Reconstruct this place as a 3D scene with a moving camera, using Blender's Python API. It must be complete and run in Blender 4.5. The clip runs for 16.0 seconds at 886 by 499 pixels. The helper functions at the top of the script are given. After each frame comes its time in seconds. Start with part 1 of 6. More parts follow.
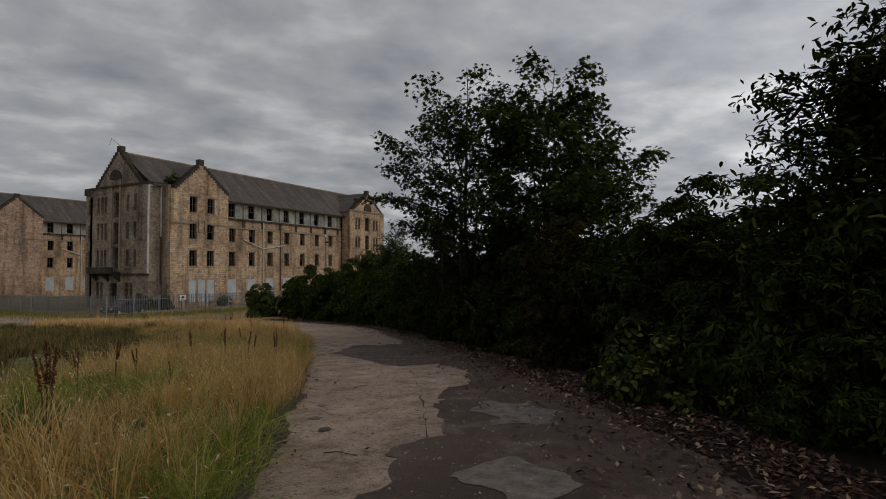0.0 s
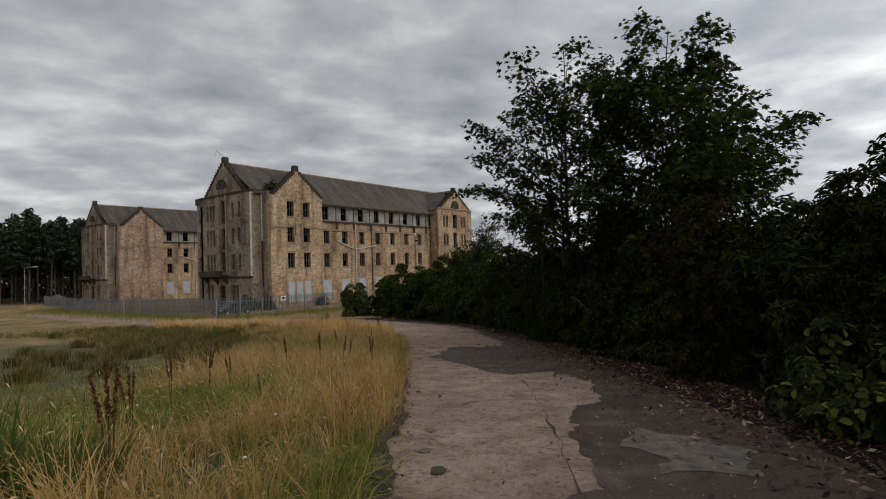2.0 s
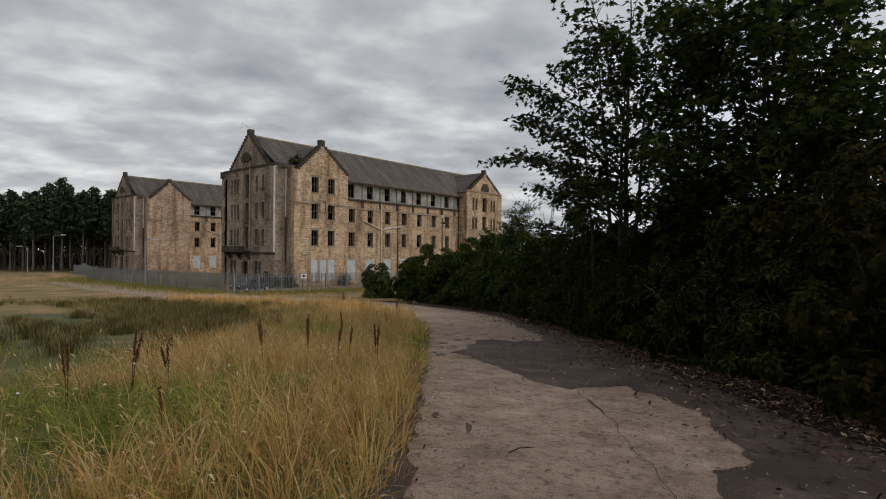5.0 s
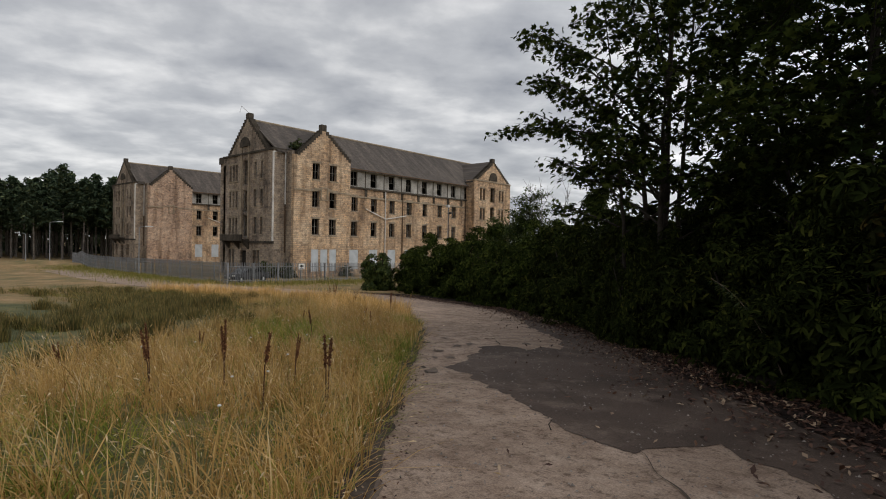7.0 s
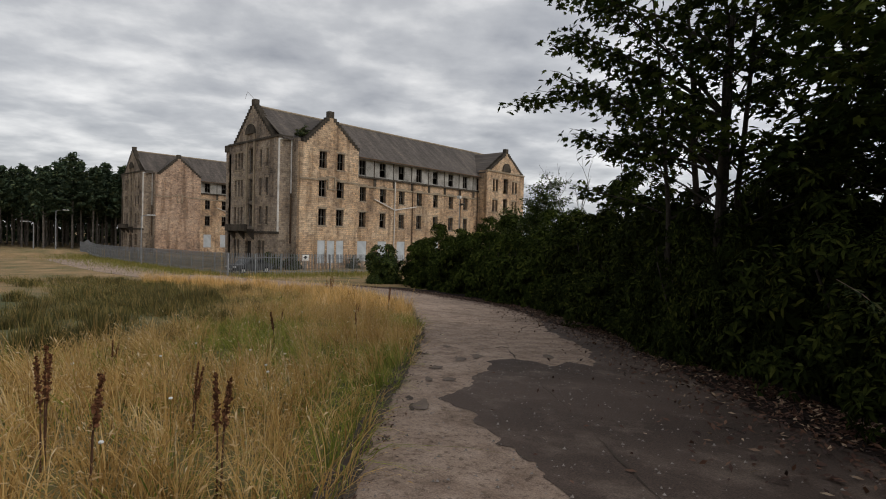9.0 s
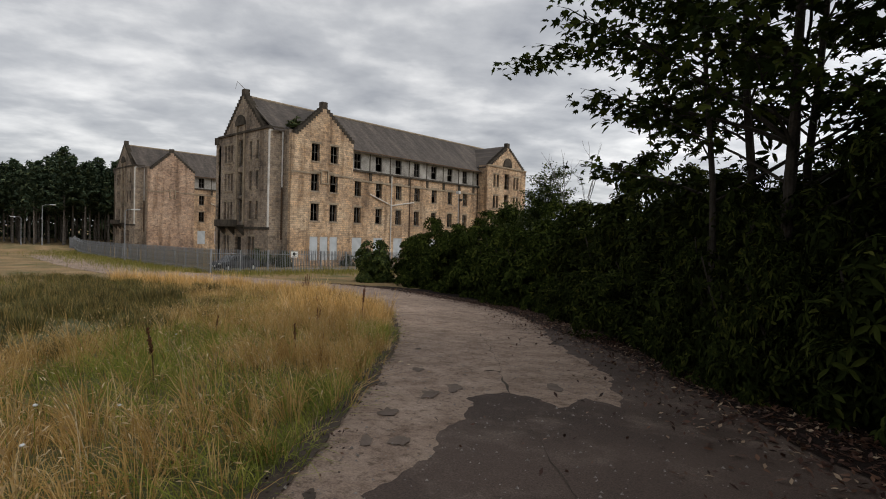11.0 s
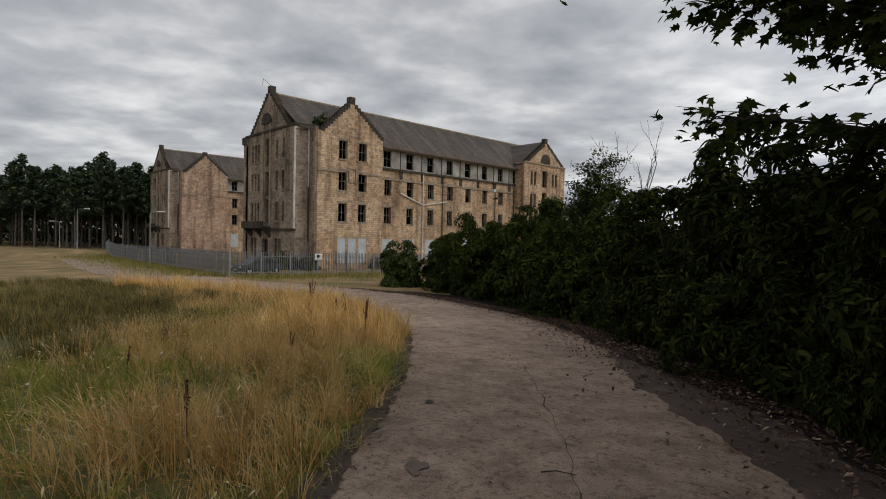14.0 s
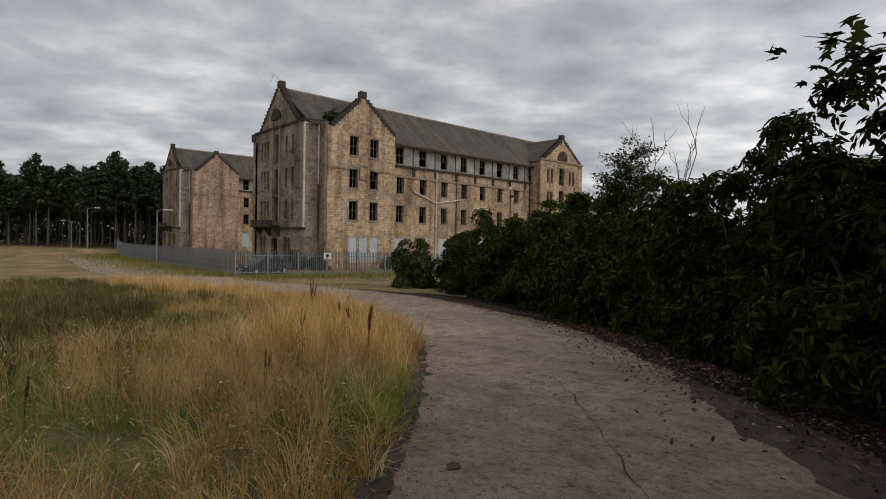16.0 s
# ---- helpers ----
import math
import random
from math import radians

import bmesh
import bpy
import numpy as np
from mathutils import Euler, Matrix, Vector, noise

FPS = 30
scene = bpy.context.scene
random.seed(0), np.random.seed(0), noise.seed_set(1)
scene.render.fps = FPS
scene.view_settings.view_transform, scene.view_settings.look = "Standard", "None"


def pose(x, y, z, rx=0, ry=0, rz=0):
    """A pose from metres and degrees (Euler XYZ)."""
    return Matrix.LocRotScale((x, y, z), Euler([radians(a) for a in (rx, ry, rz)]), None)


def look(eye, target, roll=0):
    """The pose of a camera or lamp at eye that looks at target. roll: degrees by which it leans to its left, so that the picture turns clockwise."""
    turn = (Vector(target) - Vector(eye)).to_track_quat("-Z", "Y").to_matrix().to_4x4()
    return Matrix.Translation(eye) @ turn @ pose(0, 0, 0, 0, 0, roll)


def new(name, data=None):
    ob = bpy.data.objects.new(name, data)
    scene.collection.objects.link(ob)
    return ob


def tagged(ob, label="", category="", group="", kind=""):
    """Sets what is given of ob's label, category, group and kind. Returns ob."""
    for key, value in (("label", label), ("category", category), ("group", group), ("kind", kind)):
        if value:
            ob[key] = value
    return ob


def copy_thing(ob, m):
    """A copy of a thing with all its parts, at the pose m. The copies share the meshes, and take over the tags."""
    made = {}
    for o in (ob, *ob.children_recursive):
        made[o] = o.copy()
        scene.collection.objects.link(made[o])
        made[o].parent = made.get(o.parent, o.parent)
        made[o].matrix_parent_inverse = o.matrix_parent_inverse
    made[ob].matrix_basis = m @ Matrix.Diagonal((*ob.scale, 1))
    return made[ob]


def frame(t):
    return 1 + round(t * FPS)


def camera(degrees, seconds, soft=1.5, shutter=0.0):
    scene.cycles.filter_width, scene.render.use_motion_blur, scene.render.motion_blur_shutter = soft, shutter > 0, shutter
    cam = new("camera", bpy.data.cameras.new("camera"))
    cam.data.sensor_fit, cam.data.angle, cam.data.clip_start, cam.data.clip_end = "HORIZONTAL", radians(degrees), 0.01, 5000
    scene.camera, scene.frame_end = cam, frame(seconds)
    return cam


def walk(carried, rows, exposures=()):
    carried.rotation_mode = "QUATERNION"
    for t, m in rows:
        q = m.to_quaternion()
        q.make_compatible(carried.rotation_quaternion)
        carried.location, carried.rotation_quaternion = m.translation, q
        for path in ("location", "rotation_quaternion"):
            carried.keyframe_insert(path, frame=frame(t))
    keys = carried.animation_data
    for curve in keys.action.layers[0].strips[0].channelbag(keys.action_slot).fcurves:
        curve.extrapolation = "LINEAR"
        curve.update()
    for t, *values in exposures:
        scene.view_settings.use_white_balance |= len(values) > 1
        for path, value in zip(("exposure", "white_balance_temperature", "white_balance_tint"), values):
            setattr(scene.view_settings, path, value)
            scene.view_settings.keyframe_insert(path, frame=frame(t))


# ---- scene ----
cam = camera(80.4, 16.0, soft=1.0)
PATH = [
    (0, (62.191, -52.76, 1.959), (61.259, -50.991, 2.027), -0.3),
    (0.5, (62.015, -52.504, 1.974), (60.947, -50.814, 2.038), -1.6),
    (1, (61.746, -52.317, 1.97), (60.615, -50.669, 2.035), -2.2),
    (1.5, (61.466, -52.049, 1.944), (60.295, -50.429, 2.013), -2.1),
    (2, (61.165, -51.785, 1.938), (59.954, -50.194, 1.999), -1.9),
    (2.5, (60.81, -51.54, 1.888), (59.557, -49.983, 1.944), -1.5),
    (3, (60.478, -51.204, 1.859), (59.207, -49.66, 1.895), -1.2),
    (3.5, (60.132, -50.803, 1.762), (58.854, -49.265, 1.797), -0.7),
    (4, (59.814, -50.358, 1.708), (58.533, -48.822, 1.734), -0.1),
    (4.5, (59.543, -49.919, 1.674), (58.265, -48.381, 1.694), 0.3),
    (5, (59.242, -49.459, 1.638), (57.95, -47.933, 1.646), 0.4),
    (7.5, (57.175, -46.564, 1.44), (55.858, -45.06, 1.413), 1.1),
    (8, (56.835, -46.092, 1.436), (55.51, -44.594, 1.403), 1.2),
    (8.5, (56.453, -45.64, 1.385), (55.113, -44.156, 1.349), 1.2),
    (9, (56.113, -45.15, 1.337), (54.766, -43.673, 1.287), 1.5),
    (11.5, (54.226, -42.302, 1.129), (52.872, -40.831, 1.068), 1.7),
    (12, (53.804, -41.832, 1.098), (52.429, -40.381, 1.042), 1.2),
    (12.5, (53.434, -41.377, 1.055), (52.047, -39.937, 1.006), 1.2),
    (13, (52.99, -40.86, 1.023), (51.579, -39.443, 0.977), 1.2),
    (13.5, (52.59, -40.407, 0.998), (51.152, -39.018, 0.954), 1.3),
    (14, (52.243, -40.015, 0.968), (50.794, -38.637, 0.915), 1.2),
    (14.5, (51.883, -39.669, 0.909), (50.42, -38.307, 0.861), 1.0),
    (15, (51.585, -39.377, 0.883), (50.106, -38.031, 0.832), 1.1),
    (15.5, (51.107, -39.005, 0.844), (49.624, -37.664, 0.789), 1.2),
    (16, (50.633, -38.684, 0.817), (49.151, -37.342, 0.764), 1.2),
]
EXPOSURES = [(0.0, -0.48, 6650, 10), (1.5, -0.15, 6650, 10), (3.5, 0.02, 6650, 10), (5.0, 0.12, 6650, 10), (9.0, 0.27, 6650, 10), (11.5, 0.30, 6650, 10), (13.0, 0.18, 6650, 10), (14.5, 0.08, 6650, 10), (16.0, 0.06, 6650, 10)]
walk(cam, [(t, look(eye, target, roll)) for t, eye, target, roll in PATH], EXPOSURES)

# ---- world and sun ----
world = bpy.data.worlds.new("overcast_sky")
scene.world = world
world.use_nodes = True
SUN_EL, SUN_AZ = radians(38), radians(60)


def build_world():
    nt = world.node_tree
    nt.nodes.clear()
    N = nt.nodes.new
    out, bg = N("ShaderNodeOutputWorld"), N("ShaderNodeBackground")
    sky = N("ShaderNodeTexSky")
    sky.sky_type, sky.sun_disc = "NISHITA", False
    sky.sun_elevation, sky.sun_rotation = SUN_EL, SUN_AZ
    tc, sep, comb = N("ShaderNodeTexCoord"), N("ShaderNodeSeparateXYZ"), N("ShaderNodeCombineXYZ")
    addz, dx, dy = N("ShaderNodeMath"), N("ShaderNodeMath"), N("ShaderNodeMath")
    mx = N("ShaderNodeMath")
    mx.operation, mx.inputs[1].default_value = "MAXIMUM", 0.0
    addz.operation, addz.inputs[1].default_value = "ADD", 0.16
    dx.operation = dy.operation = "DIVIDE"
    L = nt.links.new
    L(tc.outputs["Generated"], sep.inputs[0])
    L(sep.outputs["Z"], mx.inputs[0])
    L(mx.outputs[0], addz.inputs[0])
    L(sep.outputs["X"], dx.inputs[0]), L(addz.outputs[0], dx.inputs[1])
    L(sep.outputs["Y"], dy.inputs[0]), L(addz.outputs[0], dy.inputs[1])
    L(dx.outputs[0], comb.inputs[0]), L(dy.outputs[0], comb.inputs[1])
    mp = N("ShaderNodeMapping")
    mp.vector_type = "TEXTURE"
    mp.inputs["Rotation"].default_value[2] = radians(48)
    mp.inputs["Scale"].default_value = (1.05, 0.95, 1.0)
    L(comb.outputs[0], mp.inputs[0])
    big, fine = N("ShaderNodeTexNoise"), N("ShaderNodeTexNoise")
    big.inputs["Scale"].default_value, big.inputs["Detail"].default_value = 1.1, 8
    big.inputs["Roughness"].default_value, big.inputs["Distortion"].default_value = 0.57, 0.12
    fine.inputs["Scale"].default_value, fine.inputs["Detail"].default_value = 3.4, 7
    fine.inputs["Distortion"].default_value = 0.15
    L(mp.outputs[0], big.inputs["Vector"]), L(mp.outputs[0], fine.inputs["Vector"])
    mixn = N("ShaderNodeMix")
    mixn.data_type = "FLOAT"
    mixn.inputs[0].default_value = 0.42
    L(big.outputs[0], mixn.inputs[2]), L(fine.outputs[0], mixn.inputs[3])
    ramp = N("ShaderNodeValToRGB")
    e = ramp.color_ramp.elements
    e[0].position, e[0].color = 0.34, (0.33, 0.35, 0.395, 1)
    e[1].position, e[1].color = 0.64, (0.93, 0.94, 0.955, 1)
    m = ramp.color_ramp.elements.new(0.50)
    m.color = (0.56, 0.58, 0.615, 1)
    L(mixn.outputs[0], ramp.inputs[0])
    scl = N("ShaderNodeMix")
    scl.data_type, scl.blend_type = "RGBA", "MULTIPLY"
    scl.inputs[0].default_value = 1.0
    scl.inputs[7].default_value = (8.3, 8.3, 8.3, 1)
    L(ramp.outputs[0], scl.inputs[6])
    mixc = N("ShaderNodeMix")
    mixc.data_type = "RGBA"
    mixc.inputs[0].default_value = 0.93
    L(sky.outputs[0], mixc.inputs[6]), L(scl.outputs[2], mixc.inputs[7])
    # the cloud is brighter round the veiled sun
    veil = N("ShaderNodeVectorMath")
    veil.operation = "DOT_PRODUCT"
    veil.inputs[1].default_value = (math.sin(SUN_AZ), math.cos(SUN_AZ), 0.25)
    L(tc.outputs["Generated"], veil.inputs[0])
    glow = N("ShaderNodeMapRange")
    glow.interpolation_type = "SMOOTHSTEP"
    glow.inputs[1].default_value, glow.inputs[2].default_value = -0.2, 1.0
    glow.inputs[3].default_value, glow.inputs[4].default_value = 0.96, 1.55
    L(veil.outputs["Value"], glow.inputs[0])
    lit = N("ShaderNodeVectorMath")
    lit.operation = "SCALE"
    L(mixc.outputs[2], lit.inputs[0]), L(glow.outputs[0], lit.inputs["Scale"])
    L(lit.outputs[0], bg.inputs[0])
    bg.inputs[1].default_value = 0.1
    L(bg.outputs[0], out.inputs[0])


build_world()
sun_data = bpy.data.lights.new("sun", "SUN")
sun_data.energy, sun_data.angle, sun_data.color = 0.55, radians(25), (1.0, 0.95, 0.88)
sun = new("sun", sun_data)
sun.matrix_world = look((60, -60, 40), (60 - math.sin(SUN_AZ) * math.cos(SUN_EL), -60 - math.cos(SUN_AZ) * math.cos(SUN_EL), 40 - math.sin(SUN_EL)))

# ---- plan: s runs along the walk, r to its right ----
P0, FWD, RGT = (62.19, -52.76), (-0.6346, 0.7729), (0.7729, 0.6346)
S_KEYS = (-700, -30, 0, 26, 40, 55, 75, 120, 200, 900)
Z_KEYS = (12.0, 2.8, 0.60, -1.37, -2.1, -2.6, -3.05, -3.5, -3.8, -4.0)


def W(s, r):
    return (P0[0] + s * FWD[0] + r * RGT[0], P0[1] + s * FWD[1] + r * RGT[1])


def SR(x, y):
    return ((x - P0[0]) * FWD[0] + (y - P0[1]) * FWD[1], (x - P0[0]) * RGT[0] + (y - P0[1]) * RGT[1])


def base_z(s):
    return float(np.mean(np.interp((s - 3, s - 1.5, s, s + 1.5, s + 3), S_KEYS, Z_KEYS)))


def curve_through(pts, n):
    """A smooth line of n points a span through the given ones."""
    out = []
    for i in range(len(pts) - 1):
        a, b = Vector(pts[i]), Vector(pts[i + 1])
        p, q = Vector(pts[max(i - 1, 0)]), Vector(pts[min(i + 2, len(pts) - 1)])
        for k in range(n):
            t = k / n
            out.append(0.5 * ((2 * a) + (b - p) * t + (2 * p - 5 * a + 4 * b - q) * t * t + (3 * a - p - 3 * b + q) * t ** 3))
    out.append(Vector(pts[-1]))
    return out


ROAD_L = curve_through([(-12, -1.0), (0, -0.85), (5, -0.65), (10, -0.62), (16, -0.8), (22, -1.0), (26, -1.5), (30, -2.4), (34, -4.6), (38, -9.5), (42, -17), (48, -25), (58, -37), (75, -55)], 14)
ROAD_R = curve_through([(-12, 2.6), (0, 3.0), (5, 3.6), (10, 3.9), (16, 3.9), (22, 3.9), (28, 3.0), (33, 2.0), (38, -0.6), (43, -4), (47, -10.5), (52, -20), (62, -33), (80, -51)], 14)
L_S, L_R = [p.x for p in ROAD_L], [p.y for p in ROAD_L]
R_S, R_R = [p.x for p in ROAD_R], [p.y for p in ROAD_R]


def left_edge(s):
    return float(np.interp(s, L_S, L_R))


def right_edge(s):
    return float(np.interp(s, R_S, R_R))


def ground_z(x, y):
    s, r = SR(x, y)
    z = base_z(s)
    away = max(0.0, left_edge(s) - r) if s < 80 else 0.0
    bump = 0.10 * noise.noise((x * 0.16, y * 0.16, 3)) * min(1.0, away / 2.5)
    z += 1.2 * math.exp(-((s - 86) / 5.0) ** 2 - ((r + 64) / 6.0) ** 2)
    return z + bump + 0.10 * math.exp(-((away - 2.0) / 1.6) ** 2) * (1 if away > 0 else 0) - 0.30 * min(1.0, max(0, away - 4) / 8)


# ---- materials ----
def shader(name):
    m = bpy.data.materials.new(name)
    m.use_nodes = True
    nt = m.node_tree
    b = nt.nodes["Principled BSDF"]
    return m, nt, b


def noise_node(nt, scale, detail=4, vec=None, rough=0.55):
    n = nt.nodes.new("ShaderNodeTexNoise")
    n.inputs["Scale"].default_value, n.inputs["Detail"].default_value, n.inputs["Roughness"].default_value = scale, detail, rough
    if vec is None:
        tc = nt.nodes.new("ShaderNodeTexCoord")
        vec = tc.outputs["Object"]
    nt.links.new(vec, n.inputs["Vector"])
    return n.outputs[0]


def ramp_node(nt, fac, stops):
    r = nt.nodes.new("ShaderNodeValToRGB")
    els = r.color_ramp.elements
    while len(els) < len(stops):
        els.new(0.5)
    for el, (p, c) in zip(els, stops):
        el.position, el.color = p, (*c, 1)
    nt.links.new(fac, r.inputs[0])
    return r.outputs[0]


def mix_node(nt, fac, a, b, blend="MIX"):
    m = nt.nodes.new("ShaderNodeMix")
    m.data_type, m.blend_type = "RGBA", blend
    for sock, v in ((m.inputs[0], fac), (m.inputs[6], a), (m.inputs[7], b)):
        if isinstance(v, (int, float)):
            sock.default_value = v
        elif isinstance(v, tuple):
            sock.default_value = (*v, 1)
        else:
            nt.links.new(v, sock)
    return m.outputs[2]


def bump_node(nt, b, height, strength, dist):
    n = nt.nodes.new("ShaderNodeBump")
    n.inputs["Strength"].default_value, n.inputs["Distance"].default_value = strength, dist
    nt.links.new(height, n.inputs["Height"])
    nt.links.new(n.outputs[0], b.inputs["Normal"])


def mottled(name, dark, light, scale=3.0, rough=0.85, bump=0.3, dist=0.02, metal=0.0, fine=40.0):
    """A plain worn surface with blotches and grain."""
    m, nt, b = shader(name)
    a, g = noise_node(nt, scale, 5), noise_node(nt, fine, 3)
    mid = nt.nodes.new("ShaderNodeMix")
    mid.data_type = "FLOAT"
    mid.inputs[0].default_value = 0.35
    nt.links.new(a, mid.inputs[2]), nt.links.new(g, mid.inputs[3])
    nt.links.new(ramp_node(nt, mid.outputs[0], [(0.32, dark), (0.68, light)]), b.inputs["Base Color"])
    b.inputs["Roughness"].default_value, b.inputs["Metallic"].default_value = rough, metal
    b.inputs["Specular IOR Level"].default_value = 0.15 if rough > 0.77 else 0.5
    if bump:
        bump_node(nt, b, g, bump, dist)
    return m


def leafy(name, stops, rough=0.5, gloss=0.4, through_light=0.25, tuft=0.0):
    """Leaves whose tint varies from one to the next and, by tuft, from one stand of plants to another."""
    m, nt, b = shader(name)
    geo = nt.nodes.new("ShaderNodeNewGeometry")
    pick = geo.outputs["Random Per Island"]
    if tuft:
        flat = nt.nodes.new("ShaderNodeMapping")
        flat.inputs["Scale"].default_value = (1, 1, 0.1)
        tc = nt.nodes.new("ShaderNodeTexCoord")
        nt.links.new(tc.outputs["Object"], flat.inputs[0])
        stand = nt.nodes.new("ShaderNodeMapRange")
        stand.inputs[1].default_value, stand.inputs[2].default_value = 0.32, 0.68
        nt.links.new(noise_node(nt, 2.3, 3, flat.outputs[0], 0.7), stand.inputs[0])
        both = nt.nodes.new("ShaderNodeMix")
        both.data_type = "FLOAT"
        both.inputs[0].default_value = tuft
        nt.links.new(pick, both.inputs[2]), nt.links.new(stand.outputs[0], both.inputs[3])
        pick = both.outputs[0]
    col = ramp_node(nt, pick, stops)
    oi = nt.nodes.new("ShaderNodeObjectInfo")
    hsv = nt.nodes.new("ShaderNodeHueSaturation")
    mr = nt.nodes.new("ShaderNodeMapRange")
    mr.inputs[3].default_value, mr.inputs[4].default_value = 0.8, 1.2
    nt.links.new(oi.outputs["Random"], mr.inputs[0])
    nt.links.new(mr.outputs[0], hsv.inputs["Value"])
    nt.links.new(col, hsv.inputs["Color"])
    nt.links.new(hsv.outputs[0], b.inputs["Base Color"])
    b.inputs["Roughness"].default_value = rough
    b.inputs["Specular IOR Level"].default_value = gloss
    tr = nt.nodes.new("ShaderNodeBsdfTranslucent")
    nt.links.new(hsv.outputs[0], tr.inputs[0])
    mx = nt.nodes.new("ShaderNodeMixShader")
    mx.inputs[0].default_value = through_light
    out = nt.nodes["Material Output"]
    nt.links.new(b.outputs[0], mx.inputs[1]), nt.links.new(tr.outputs[0], mx.inputs[2])
    nt.links.new(mx.outputs[0], out.inputs[0])
    return m


def stone_mat(name, warm, pale, soot):
    """Coursed sandstone blocks with soot and rust stains running down."""
    m, nt, b = shader(name)
    tc = nt.nodes.new("ShaderNodeTexCoord")
    sep, com = nt.nodes.new("ShaderNodeSeparateXYZ"), nt.nodes.new("ShaderNodeCombineXYZ")
    nt.links.new(tc.outputs["Object"], sep.inputs[0])
    add = nt.nodes.new("ShaderNodeMath")
    add.operation = "ADD"
    nt.links.new(sep.outputs["X"], add.inputs[0]), nt.links.new(sep.outputs["Y"], add.inputs[1])
    nt.links.new(add.outputs[0], com.inputs[0]), nt.links.new(sep.outputs["Z"], com.inputs[1])
    br = nt.nodes.new("ShaderNodeTexBrick")
    br.inputs["Scale"].default_value = 1.0
    br.inputs["Brick Width"].default_value, br.inputs["Row Height"].default_value = 0.50, 0.24
    br.inputs["Mortar Size"].default_value, br.inputs["Bias"].default_value = 0.012, 0.0
    br.inputs["Color1"].default_value, br.inputs["Color2"].default_value = (0, 0, 0, 1), (1, 1, 1, 1)
    br.inputs["Mortar"].default_value = (0.5, 0.5, 0.5, 1)
    br.offset_frequency, br.squash_frequency, br.squash = 2, 3, 0.7
    # courses wander a little, as hand-laid blocks do
    stray = nt.nodes.new("ShaderNodeVectorMath")
    stray.operation = "MULTIPLY_ADD"
    stray.inputs[1].default_value = (0.5, 0.09, 0.0)
    jog = nt.nodes.new("ShaderNodeTexNoise")
    jog.inputs["Scale"].default_value, jog.inputs["Detail"].default_value = 0.9, 3
    nt.links.new(com.outputs[0], jog.inputs["Vector"])
    nt.links.new(jog.outputs["Color"], stray.inputs[0]), nt.links.new(com.outputs[0], stray.inputs[2])
    nt.links.new(stray.outputs[0], br.inputs["Vector"])
    blotch = noise_node(nt, 0.30, 8, rough=0.6)
    col = ramp_node(nt, blotch, [(0.30, soot), (0.46, warm), (0.66, pale)])
    each = ramp_node(nt, br.outputs["Color"], [(0.0, (0.50, 0.46, 0.44)), (0.2, (0.80, 0.77, 0.75)), (0.6, (1.0, 0.97, 0.93)), (1.0, (1.20, 1.08, 0.92))])
    col = mix_node(nt, 0.75, col, each, "MULTIPLY")
    spots = ramp_node(nt, noise_node(nt, 2.4, 9, rough=0.8), [(0.38, (0.30, 0.26, 0.23)), (0.50, (1, 1, 1)), (0.62, (1.12, 1.1, 1.08))])
    col = mix_node(nt, 0.55, col, spots, "MULTIPLY")
    run_v = nt.nodes.new("ShaderNodeMapping")
    run_v.inputs["Scale"].default_value = (1.0, 1.0, 0.11)
    nt.links.new(tc.outputs["Object"], run_v.inputs[0])
    run = ramp_node(nt, noise_node(nt, 1.0, 5, run_v.outputs[0]), [(0.50, (1, 1, 1)), (0.64, (0.26, 0.21, 0.175))])
    col = mix_node(nt, 0.62, col, run, "MULTIPLY")
    col = mix_node(nt, br.outputs["Fac"], col, (0.20, 0.16, 0.12))
    nt.links.new(col, b.inputs["Base Color"])
    b.inputs["Roughness"].default_value = 0.95
    g = noise_node(nt, 9, 4)
    h = mix_node(nt, br.outputs["Fac"], g, (0, 0, 0))
    bump_node(nt, b, h, 0.7, 0.05)
    return m


M_STONE = stone_mat("sandstone", (0.55, 0.385, 0.245), (0.66, 0.51, 0.355), (0.25, 0.185, 0.135))
M_STONE_SOOT = stone_mat("sooty_sandstone", (0.31, 0.25, 0.195), (0.47, 0.39, 0.305), (0.11, 0.092, 0.077))
M_STONE_RED = stone_mat("ruddy_sandstone", (0.47, 0.325, 0.235), (0.58, 0.43, 0.32), (0.20, 0.145, 0.115))
M_TRIM = mottled("dressed_stone", (0.17, 0.135, 0.10), (0.42, 0.34, 0.24), 1.4, 0.95, 0.4, 0.03, fine=14)
M_DARKTRIM = mottled("blackened_stone", (0.028, 0.025, 0.02), (0.11, 0.09, 0.07), 1.2, 0.95, 0.4, 0.03, fine=14)
M_PANEL = mottled("weathered_render", (0.13, 0.12, 0.105), (0.50, 0.475, 0.43), 0.7, 0.9, 0.2, 0.01, fine=8)


